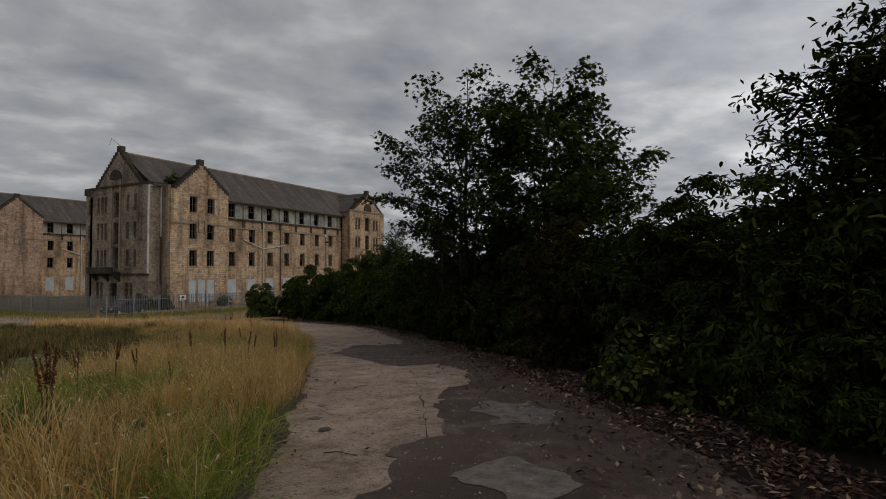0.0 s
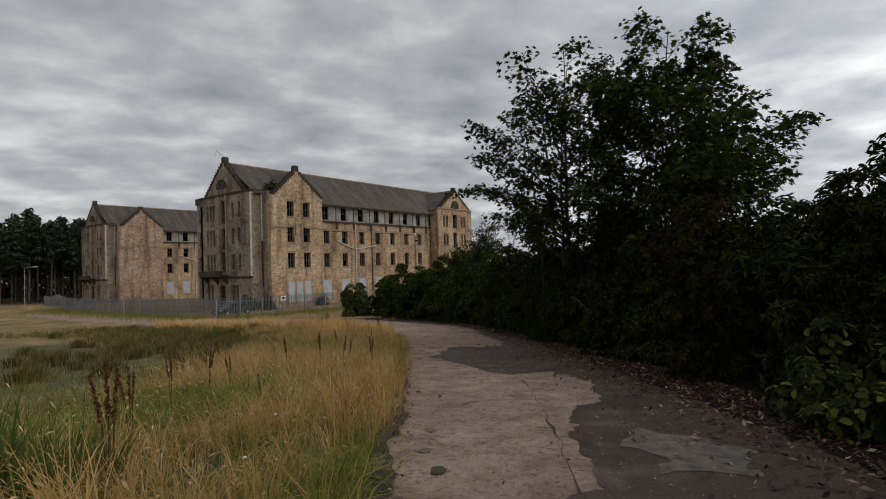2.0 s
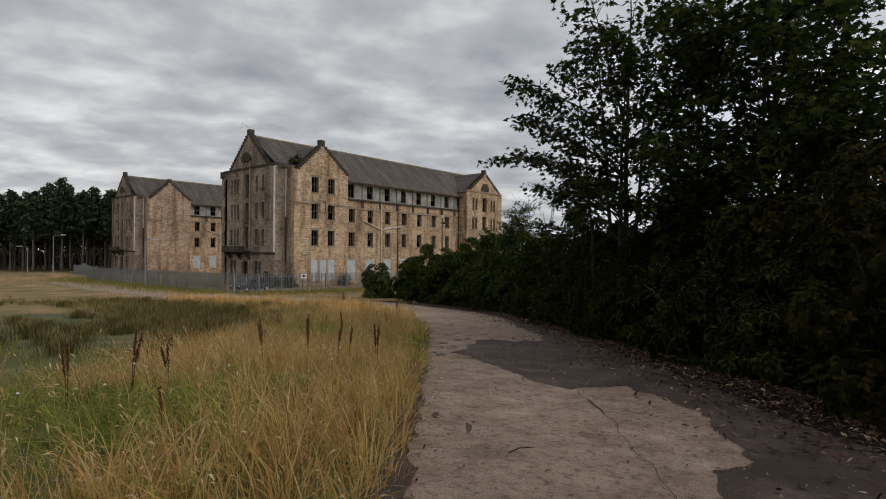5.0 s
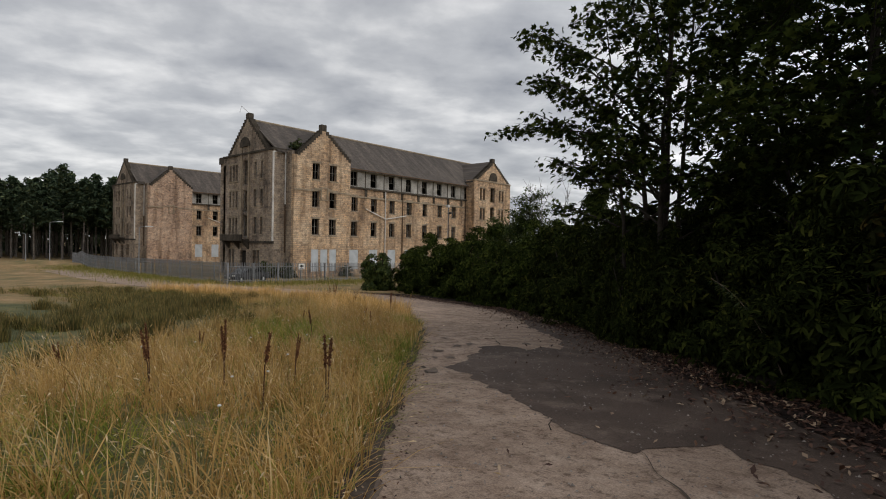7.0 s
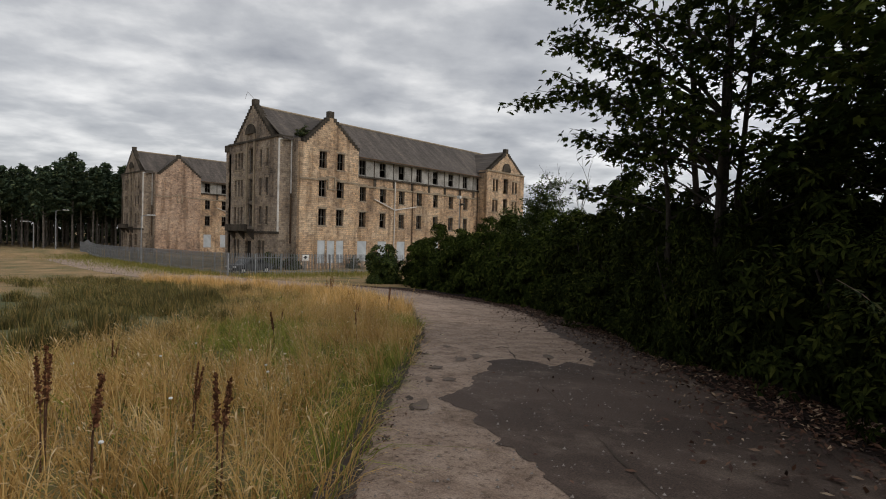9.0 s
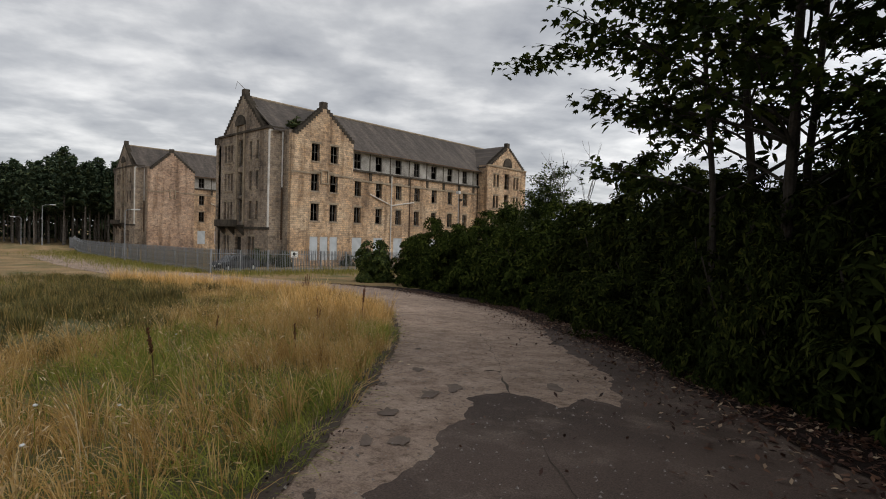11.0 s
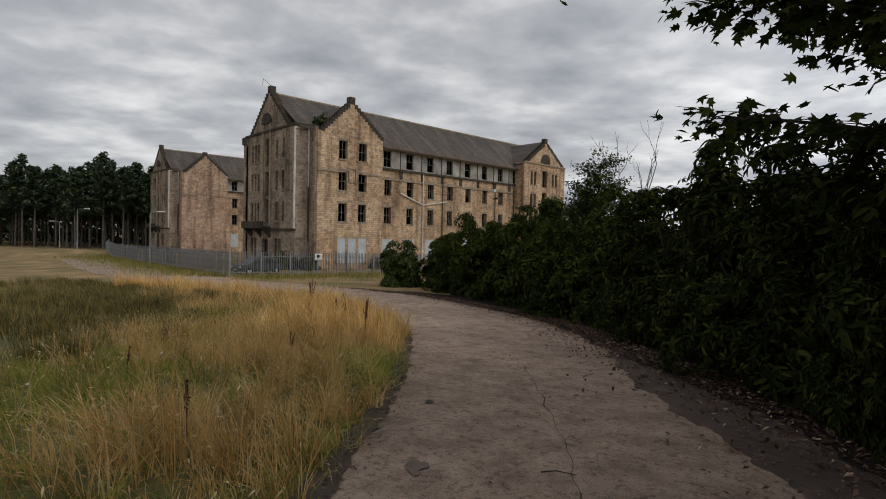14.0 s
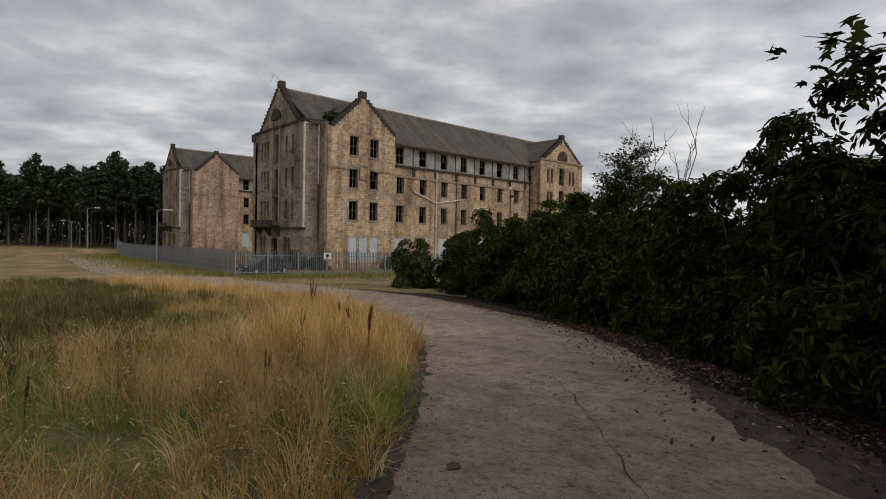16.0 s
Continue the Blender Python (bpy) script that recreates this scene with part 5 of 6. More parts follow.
def dryness(s, d):
    """Share of dry stems: high on the bank beside the lane and towards the bend, low in the green hollows."""
    v = 0.42 + 1.35 * lattice(s, d, 0.33, 57) + 0.5 * lattice(s, d, 1.1, 58)
    for s1, d1, ls, ld, k in ((6.5, 2.2, 3.0, 1.5, 0.5), (11.2, 2.6, 1.7, 1.2, -0.75), (17.6, 2.9, 1.8, 1.3, -0.6), (21.8, 3.3, 2.2, 1.4, -0.8)):
        v = v + k * np.exp(-((s - s1) / ls) ** 2 - ((d - d1) / ld) ** 2)
    v = v + 0.30 * np.exp(-((d - 1.3) / 0.9) ** 2) + 0.45 * np.clip((s - 21) / 6, 0, 1) - 0.30 * (d < 0.32) - 0.35 * np.clip((d - 4.5) / 2, 0, 1)
    return np.clip(v, 0.0, 1.0)


def stuff(name, label, vf, material):
    return tagged(new(name, mesh_from_arrays(name, vf[0], vf[1], material)), label, "grass", kind="stuff")


gg = np.random.default_rng(21)
near_bank = lambda u, s: 0.02 + u ** 1.15 * (4.3 + 0.08 * s)
wide_bank = lambda u, s: 3.2 + u * 9.5


def drooped_heads(rows, g, every, size):
    """Feathery heads that hang along the tips of some stems."""
    p, q = rows[2][::every], rows[3][::every]
    n = len(p)
    d = q - p
    d /= np.maximum(np.linalg.norm(d, axis=1, keepdims=True), 1e-6)
    side = np.cross(d, g.normal(size=(n, 3)))
    side /= np.linalg.norm(side, axis=1, keepdims=True)
    L = (size * g.uniform(0.6, 1.4, n))[:, None]
    w = L * g.uniform(0.05, 0.09, n)[:, None]
    v = np.stack([q - d * L * 0.5, q + side * w, q + d * L * 0.35 + np.array([0, 0, -0.12]) * L, q - side * w], 1).reshape(-1, 3)
    k = np.arange(n)[:, None] * 4
    return v, np.concatenate([k + [0, 1, 2], k + [0, 2, 3]])


v, f, rows = tussocks(4600, (-0.6, 38), near_bank, 19, 0.13, (0.28, 0.80), 0.60, 0.0080, gg, dryness)
stuff("tall_dry_grass", "tall straw-coloured dry grass in tufts on the verge", (v, f), M_STRAW)
stuff("seed_heads", "pale feathery seed heads on the dry grass", drooped_heads(rows, gg, 2, 0.060), M_SEED)
v, f, rows = tussocks(4000, (-0.6, 36), near_bank, 18, 0.16, (0.20, 0.58), 0.95, 0.0090, gg, lambda s, d: 1 - 0.85 * dryness(s, d))
stuff("green_grass", "lush green grass in bent tufts between the dry stems", (v, f), M_GREENGRASS)
v, f, rows = tussocks(800, (0.5, 34), near_bank, 6, 0.12, (0.5, 0.85), 0.45, 0.0045, gg, lambda s, d: 0.2 + 0.5 * (d > 0.8))
stuff("flowering_grass", "slender pale flowering grass standing above the tufts", (v, f), M_SEED)
stuff("flowering_heads", "pale feathery heads of the flowering grass", drooped_heads(rows, gg, 1, 0.085), M_SEED)
stuff("grass_floor", "short matted grass under the tufts", blades(30000, (-0.6, 38), lambda s, u: left_edges(s) - 0.05 - u * 7.0, (0.07, 0.24), 0.008, gg, 0.9), M_FIELD)
stuff("edge_grass", "short green grass creeping over the lane's edge", blades(5000, (0.2, 40), lambda s, u: left_edges(s) + 0.04 - u * 0.55, (0.06, 0.20), 0.008, gg, 0.9), M_GREENGRASS)
v, f, rows = tussocks(3000, (4, 44), wide_bank, 12, 0.26, (0.16, 0.42), 0.7, 0.014, gg, lambda s, d: np.clip(0.55 + 0.9 * lattice(s, d, 0.25, 61), 0.1, 1.0))
stuff("meadow_grass", "low rough olive grass of the field", (v, f), M_FIELD)


v, f, rows = tussocks(850, (26, 43), lambda u, s: 0.15 + u * 3.2, 14, 0.18, (0.62, 1.0), 0.4, 0.012, gg, lambda s, d: 0.95 + 0 * s)
stuff("bend_grass", "tall dry grass on the inside of the bend", (v, f), M_STRAW)
v, f, rows = tussocks(2300, (22, 45), lambda u, s: 3.8 + u * 11.0, 13, 0.22, (0.34, 0.74), 0.5, 0.015, gg, lambda s, d: np.clip(0.65 + 0.8 * lattice(s, d, 0.3, 66), 0.1, 1.0) * (s + 0.3 * d > 27))
stuff("olive_grass", "taller olive-brown grass between the verge and the far track", (v, f), M_RUSH)
v, f, rows = tussocks(34, (4.6, 6.0), lambda u, s: 2.1 + u * 1.1, 30, 0.14, (0.60, 0.95), 0.35, 0.014, gg, lambda s, d: np.ones_like(s), 0.2)
stuff("tall_green_grass", "tall dark green grass clump where the walk begins", (v, f), M_LUSH)


def fence_fringe(n, g, h_rng, width, seed):
    """Grass fringe at the foot of the fence."""
    pts = []
    for a, b in zip(FENCE_LINE[:4], FENCE_LINE[1:5]):
        d = math.dist(a, b)
        m = int(n * d / 80)
        t = g.uniform(size=m)
        off = -np.abs(g.normal(size=m)) * 2.6 - 0.1
        ux, uy = (b[0] - a[0]) / d, (b[1] - a[1]) / d
        nx, ny = -uy, ux
        pts.append(np.stack([a[0] + ux * t * d - nx * off, a[1] + uy * t * d - ny * off], 1))
    return np.concatenate(pts)


def tufts_at(xy, h_rng, width, g, lean=0.5):
    m = len(xy)
    z = np.array([ground_z(a, b) for a, b in xy])
    h = g.uniform(*h_rng, m) * np.array([0.8 + 0.6 * noise.noise((a * 0.6, b * 0.6, 3)) for a, b in xy])
    a = g.uniform(0, 6.283, m)
    dv = np.stack([np.cos(a), np.sin(a), np.zeros(m)], 1)
    base = np.stack([xy[:, 0], xy[:, 1], z - 0.02], 1)
    side = np.stack([-np.sin(a), np.cos(a), np.zeros(m)], 1) * width
    bend = (h * lean * np.abs(g.normal(size=m)))[:, None]
    up = np.array([0, 0, 1.0])
    mid, tip = base + dv * bend * 0.3 + up * (h * 0.6)[:, None], base + dv * bend + up * h[:, None]
    vv = np.stack([base - side * 0.5, base + side * 0.5, mid + side * 0.45, mid - side * 0.45, tip], 1).reshape(-1, 3)
    k = np.arange(m)[:, None] * 5
    return vv, np.concatenate([k + [0, 1, 2], k + [0, 2, 3], k + [3, 2, 4]])


stuff("fence_grass", "green and dry grass along the foot of the fence", tufts_at(fence_fringe(18000, gg, (0.2, 0.6), 0.02, 1), (0.15, 0.6), 0.025, gg), M_FIELD)

from mathutils.geometry import tessellate_polygon

# ---- lane surface: patches, soil, litter ----
def sheet(name, outline, lift, material, rough=0.06, seed=0.0, step=0.12):
    """A thin irregular layer on the lane, outline in (s, r)."""
    pts = []
    n = len(outline)
    for i in range(n):
        a, b = Vector(outline[i]), Vector(outline[(i + 1) % n])
        m = max(1, int((b - a).length / step))
        for k in range(m):
            p = a.lerp(b, k / m)
            q = Vector((noise.noise((p.x * 1.9, p.y * 1.9, seed)) + 0.5 * noise.noise((p.x * 6, p.y * 6, seed)), noise.noise((p.x * 1.9, p.y * 1.9, seed + 7)) + 0.5 * noise.noise((p.x * 6, p.y * 6, seed + 7))))
            pts.append(p + q * rough)
    bm = bmesh.new()
    vs = [bm.verts.new((p.x, p.y, 0)) for p in pts]
    for tri in tessellate_polygon([[Vector((p.x, p.y, 0)) for p in pts]]):
        bm.faces.new([vs[i] for i in tri])
    s0, s1 = min(p.x for p in pts), max(p.x for p in pts)
    s = math.ceil(s0)
    while s < s1:
        bmesh.ops.bisect_plane(bm, geom=bm.verts[:] + bm.edges[:] + bm.faces[:], plane_co=(s, 0, 0), plane_no=(1, 0, 0))
        s += 1.0
    for v in bm.verts:
        x, y = W(v.co.x, v.co.y)
        v.co = (x, y, base_z(v.co.x) + lift)
    bm.normal_update()
    bmesh.ops.reverse_faces(bm, faces=[f for f in bm.faces if f.normal.z < 0])
    return part(name, bm, material, road)


def blob(name, s, r, a, b, lift, material, seed):
    """A small rounded irregular spot."""
    ring = []
    for k in range(18):
        t = 2 * math.pi * k / 18
        q = 1 + 0.6 * noise.noise((math.cos(t) * 1.1, math.sin(t) * 1.1, seed * 3.7)) + 0.5 * noise.noise((math.cos(t) * 2.7, math.sin(t) * 2.7, seed * 1.7))
        ring.append((s + a * q * math.cos(t), r + b * q * math.sin(t)))
    return sheet(name, ring, lift, material, 0.012, seed)


TARMAC = [(-10, 0.3), (-3, 0.25), (3.86, 0.11), (4.07, 0.38), (4.91, 0.5), (5.27, 1.08), (6.68, 1.3), (8.3, 1.7), (8.6, 2.2), (10.2, 2.52), (11.9, 2.41), (11.6, 1.4), (12.6, 1.0), (13.7, 0.7), (14.3, 0.4), (15.2, 0.15), (15.8, -0.16), (16.7, 0.25), (18.5, 0.5), (19.0, 0.95), (18.35, 1.5), (18.85, 1.95), (18.5, 2.25), (19.4, 2.4), (21, 2.6), (23.5, 2.35), (25.5, 2.3), (27.5, 2.5), (26, 3.6), (19, 4.1), (9, 4.0), (0, 3.1), (-10, 2.9)]
sheet("tarmac_patch", TARMAC, 0.055, M_TARMAC, 0.17, 2.0, 0.06)
sheet("concrete_patch", [(6.45, 1.6), (6.9, 2.0), (6.7, 2.4), (6.0, 2.6), (5.35, 2.35), (5.5, 1.75)], 0.060, M_CHIPPED, 0.24, 5.0, 0.05)
sheet("concrete_patch", [(4.0, 1.0), (4.3, 1.5), (3.6, 1.75), (3.1, 1.2)], 0.060, M_CHIPPED, 0.24, 6.0, 0.05)
# Soil along the hedge's foot; its colour includes the shade of the overhang.
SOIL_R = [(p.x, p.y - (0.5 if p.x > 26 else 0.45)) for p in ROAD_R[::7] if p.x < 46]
sheet("soil_strip", SOIL_R + [(p.x, p.y + 2.2) for p in reversed(ROAD_R[::7]) if p.x < 46], 0.066, M_SHADED_SOIL, 0.16, 3.0)
g = random.Random(8)
for k in range(44):
    s = g.uniform(3, 34)
    r = left_edge(s) + abs(g.gauss(0.16, 0.22))
    blob("worn_hole", s, r, g.uniform(0.05, 0.17), g.uniform(0.025, 0.07), 0.057 + 0.00005 * k, M_DAMP if k % 3 else M_DIRT, k * 1.3)
for s, r in ((15.4, -0.35), (16.9, -0.1), (18.7, 0.0), (19.1, 0.3), (19.4, 1.6), (20.2, -0.3), (17.8, -0.35)):
    blob("damp_spot", s, r, g.uniform(0.10, 0.24), g.uniform(0.06, 0.12), 0.061, M_DAMP, s)
# long crack wandering down the lane
crack = curve_through([(5.2, 0.9), (8.6, 1.35), (11.8, 1.5), (18.6, 1.0), (21.5, 0.95), (25.3, 0.7), (28.5, 0.1), (32, -1.0), (36, -4.0)], 40)
wob = [p + Vector((0, 0.07 * noise.noise((p.x * 2.2, 0, 4)))) for p in crack]
cv, cf = [], []
for i, p in enumerate(wob):
    w = 0.003 + 0.028 * max(0.0, noise.noise((p.x * 0.9, 2, 2)))
    for side in (-w, w):
        cv.append((*W(p.x, p.y + side), base_z(p.x) + 0.0625))
    if i:
        cf.append((2 * i - 2, 2 * i - 1, 2 * i + 1, 2 * i))
raw_part("crack", cv, cf, M_DIRT, road)
ev, ef = [], []
for i, p in enumerate([q for q in FINE_L if -3 < q.x < 36]):
    a = -0.12 - 0.05 * noise.noise((p.x * 1.7, 1, 1))
    b = 0.10 + 0.12 * noise.noise((p.x * 0.8, 5, 1)) + 0.10 * noise.noise((p.x * 3.1, 9, 1))
    for side in (a, max(b, a + 0.05)):
        ev.append((*W(p.x, p.y + side), base_z(p.x) + 0.0635))
    if i:
        ef.append((2 * i - 2, 2 * i - 1, 2 * i + 1, 2 * i))
raw_part("soil_margin", ev, ef, M_DIRT, road, "dark soil and debris along the lane's edge")


def litter(n, spread, seed, size, lo=0.0):
    g = np.random.default_rng(seed)
    s = g.uniform(-1.5, 46, n)
    re = np.interp(s, R_S, R_R)
    r = re + 0.5 - np.abs(g.normal(size=n)) * spread
    x, y = P0[0] + s * FWD[0] + r * RGT[0], P0[1] + s * FWD[1] + r * RGT[1]
    z = np.array([base_z(q) for q in s]) + 0.075 + lo + g.uniform(0, 0.02, n)
    nor = g.normal(size=(n, 3)) * 0.35 + np.array([0, 0, 1.0])
    ln = size * g.uniform(0.5, 1.3, n)
    return leaf_mesh(np.stack([x, y, z], 1), nor, ln, ln * 0.42, g, 0.12)


tagged(new("leaf_litter", mesh_from_arrays("leaf_litter", *litter(26000, 0.80, 4, 0.080), M_LITTER)), "brown fallen leaves lying under the hedge", "leaf litter", kind="stuff")
tagged(new("scattered_leaves", mesh_from_arrays("scattered_leaves", *litter(1600, 2.1, 5, 0.06), M_LITTER)), "single dry leaves scattered over the lane", "leaf litter", kind="stuff")


def edge_litter(n, seed):
    g = np.random.default_rng(seed)
    s = g.uniform(0, 36, n)
    r = np.interp(s, L_S, L_R) + 0.05 + g.normal(size=n) * 0.13
    c = np.stack([P0[0] + s * FWD[0] + r * RGT[0], P0[1] + s * FWD[1] + r * RGT[1], np.array([base_z(q) for q in s]) + 0.072], 1)
    ln = g.uniform(0.015, 0.05, n)
    return leaf_mesh(c, g.normal(size=(n, 3)) * 0.4 + np.array([0, 0, 1.0]), ln, ln * 0.5, g, 0.1)


tagged(new("edge_litter", mesh_from_arrays("edge_litter", *edge_litter(2600, 12), M_LITTER)), "dry scraps of leaves along the verge", "leaf litter", kind="stuff")


def gravel(n, seed):
    g = np.random.default_rng(seed)
    s = g.uniform(0.5, 36, n)
    l, r1 = np.interp(s, L_S, L_R), np.interp(s, R_S, R_R)
    r = l + (r1 - l) * g.uniform(0.01, 0.95, n) ** 1.3
    c = np.stack([P0[0] + s * FWD[0] + r * RGT[0], P0[1] + s * FWD[1] + r * RGT[1], np.array([base_z(q) for q in s]) + 0.058], 1)
    k = (0.008 + 0.012 * g.uniform(size=n) ** 3)[:, None]
    offs = np.array([[1, 0, 0], [-0.5, 0.87, 0], [-0.5, -0.87, 0], [0.1, 0, 0.9]])
    v = (c[:, None] + offs[None] * k[:, None] * g.uniform(0.7, 1.3, (n, 4, 1))).reshape(-1, 3)
    i = np.arange(n)[:, None] * 4
    return v, np.concatenate([i + [0, 1, 3], i + [1, 2, 3], i + [2, 0, 3]])


tagged(new("gravel", mesh_from_arrays("gravel", *gravel(5000, 3), M_GRIT)), "loose grit and small stones on the lane", "gravel", kind="stuff")
moss = blades(2500, (25.4, 28.2), lambda s, u: np.interp(s, R_S, R_R) - 0.9 + u * 0.9, (0.03, 0.10), 0.012, gg, 0.9)
stuff("moss_tuft", "small mossy green patch by the leaf litter", moss, M_GREENGRASS)


# ---- dock stalks and rushes ----
def dock(seed, height):
    g = random.Random(seed)
    h = np.random.default_rng(seed)
    root = empty("dock_plant", 0, 0, 0)
    tagged(root, "dead rust-brown dock stalk standing in the grass", "weed", "dock stalks on the verge")
    cen = []
    for k in range(g.randint(1, 3)):
        a = g.uniform(0, 6.28)
        lean = g.uniform(0.02, 0.18) * height
        pts = [(0.02 * math.cos(a), 0.02 * math.sin(a), -0.03), (0.4 * lean * math.cos(a), 0.4 * lean * math.sin(a), height * 0.5), (lean * math.cos(a), lean * math.sin(a), height * g.uniform(0.85, 1.0))]
        part("stalk", tube_bm(pts, [0.008, 0.006, 0.003], 5), M_DOCKSTEM, root)
        p0, p1 = np.array(pts[1]), np.array(pts[2])
        t = h.uniform(0.15, 1.0, 230)[:, None]
        cen.append(p0 + (p1 - p0) * t + h.normal(size=(230, 3)) * np.array([0.010, 0.010, 0.02]) * (1.15 - 0.6 * t))
    cen = np.concatenate(cen)
    ln = h.uniform(0.014, 0.032, len(cen))
    v, f = leaf_mesh(cen, h.normal(size=cen.shape), ln, ln * 0.8, h, 0.2)
    ob = tagged(new("seed_spike", mesh_from_arrays("seed_spike", v, f, M_DOCK)), kind="stuff")
    ob.parent = root
    return root


docks = [dock(50 + i, 0.78 + 0.09 * i) for i in range(4)]
g = random.Random(14)
spots = [(12.9, -1.4), (12.4, -1.9), (26.5, -2.5), (32.8, -6.0), (31.5, -4.6), (29.0, -3.2), (10.4, -3.9), (10.0, -4.2), (10.7, -3.6), (8.3, -2.4), (13.6, -2.0), (7.0, -3.3), (24.0, -3.0), (22.3, -4.4), (33.5, -5.0), (34.0, -6.6), (16.2, -4.4), (18.0, -2.9), (12.6, -3.0), (12.9, -2.5), (30.2, -4.0), (20.0, -2.0), (27.5, -4.0), (5.4, -2.6), (14.5, -5.5)]
for i, (s, r) in enumerate(spots):
    x, y = W(s + g.uniform(-0.1, 0.1), r + g.uniform(-0.1, 0.1))
    m = pose(x, y, ground_z(x, y), 0, 0, g.uniform(0, 360))
    if i < 4:
        docks[i].matrix_basis = m
    else:
        ob = copy_thing(docks[i % 4], m)
        k = g.uniform(0.65, 1.0)
        ob.scale = (k, k, k)


def rush(seed, n, height, spread):
    h = np.random.default_rng(seed)
    a, q = h.uniform(0, 6.283, n), np.abs(h.normal(size=n)) * spread * 0.4
    base = np.stack([q * np.cos(a), q * np.sin(a), np.full(n, -0.03)], 1)
    hh = height * h.uniform(0.6, 1.1, n)
    tip = base + np.stack([np.cos(a) * hh * 0.28, np.sin(a) * hh * 0.28, hh], 1) + h.normal(size=(n, 3)) * 0.05
    side = np.stack([-np.sin(a), np.cos(a), np.zeros(n)], 1) * 0.012
    mid = base * 0.5 + tip * 0.5 + np.array([0, 0, 0.06])
    v = np.stack([base - side, base + side, mid + side, mid - side, tip], 1).reshape(-1, 3)
    k = np.arange(n)[:, None] * 5
    return mesh_from_arrays("rush_clump", v, np.concatenate([k + [0, 1, 2], k + [0, 2, 3], k + [3, 2, 4]]), M_RUSH)


rush_meshes = [rush(70 + i, 260, 0.58 + 0.08 * i, 0.8 + 0.15 * i) for i in range(3)]
g = random.Random(19)
placed = 0
while placed < 110:
    s = g.uniform(15, 45)
    r = left_edge(s) - g.uniform(3.5, 26)
    x, y = W(s, r)
    band_mid = -9.5 - 0.35 * (s - 20)
    w = math.exp(-((r - band_mid) / 6.0) ** 2) * (0.3 + (s - 12) / 30)
    if noise.noise((x * 0.2, y * 0.2, 6)) * 0.8 + g.random() * 0.6 > w * 1.1:
        continue
    ob = new("rush_clump", rush_meshes[placed % 3])
    k = g.uniform(0.5, 0.95)
    ob.matrix_basis = pose(x, y, ground_z(x, y), 0, 0, g.uniform(0, 360)) @ Matrix.Diagonal((k, k, k * g.uniform(0.8, 1.1), 1))
    tagged(ob, "dark green rush clump growing in the rough field", "rush", "rush clumps in the field")
    placed += 1


# ---- plantation beyond the field ----
def conifer(seed, height):
    g = random.Random(seed)
    h = np.random.default_rng(seed)
    root = empty("conifer", 0, 0, 0)
    tagged(root, "tall dark plantation conifer with a bare lower trunk", "tree", "conifers of the plantation")
    lean = g.uniform(-0.5, 0.5)
    bm = tube_bm([(0, 0, -0.3), (lean * 0.4, 0.1, height * 0.5), (lean, 0, height * 0.98)], [0.24, 0.16, 0.03], 7)
    for k in range(14):
        z = height * g.uniform(0.2, 0.5)
        a = g.uniform(0, 6.28)
        add_tube(bm, [(lean * z / height, 0, z), (lean * z / height + math.cos(a) * 1.3, math.sin(a) * 1.3, z - 0.2)], [0.035, 0.01], 4)
    part("trunk", bm, M_PINE_BARK, root)
    cen, dirs = [], []
    start = g.uniform(0.36, 0.5)
    for k in range(46):
        t = start + (0.99 - start) * (k / 46) ** 0.85
        reach = height * 0.185 * (1.02 - (t - start) / (1.0 - start)) ** 0.75 * g.uniform(0.6, 1.2) + 0.25
        a = 2.4 * k + g.uniform(-0.4, 0.4)
        n = int(8 + 15 * reach)
        u = h.uniform(0.1, 1.0, n)[:, None]
        d = np.array([math.cos(a), math.sin(a), 0.12])
        p = np.array([lean * t, 0, t * height]) + u * reach * d + h.normal(size=(n, 3)) * np.array([0.35, 0.35, 0.22]) * (0.4 + 0.5 * u)
        p[:, 2] += 0.16 * reach * u[:, 0] ** 2
        cen.append(p)
    cen = np.concatenate(cen)
    ln = h.uniform(0.7, 1.4, len(cen))
    nor = h.normal(size=cen.shape) * 0.6 + np.array([0, 0, 1.0])
    v, f = leaf_mesh(cen, nor, ln, ln * 0.42, h, 0.2)
    ob = new("crown", mesh_from_arrays("crown", v, f, M_NEEDLE))
    ob.parent = root
    return root


kinds = [conifer(90 + i, 19.0 + 1.6 * (i % 3)) for i in range(5)]
VIEW, SIDE, EYE_END = (-0.742, 0.671), (0.671, 0.742), (50.6, -38.7)
g = random.Random(23)
count = 0
for row in range(7):
    lat = -142 + g.uniform(0, 3)
    while lat < -56:
        lat += g.uniform(2.7, 4.6)
        depth = 118 + row * 6.5 + g.uniform(-2.5, 2.5) + 4 * math.sin(lat * 0.11)
        x = EYE_END[0] + depth * VIEW[0] + lat * SIDE[0]
        y = EYE_END[1] + depth * VIEW[1] + lat * SIDE[1]
        m = pose(x, y, ground_z(x, y), 0, 0, g.uniform(0, 360))
        k = g.uniform(0.80, 1.0)
        if count < 5:
            ob = kinds[count]
            ob.matrix_basis = m
        else:
            ob = copy_thing(kinds[count % 5], m)
            ob.scale = (k, k, k)
        count += 1


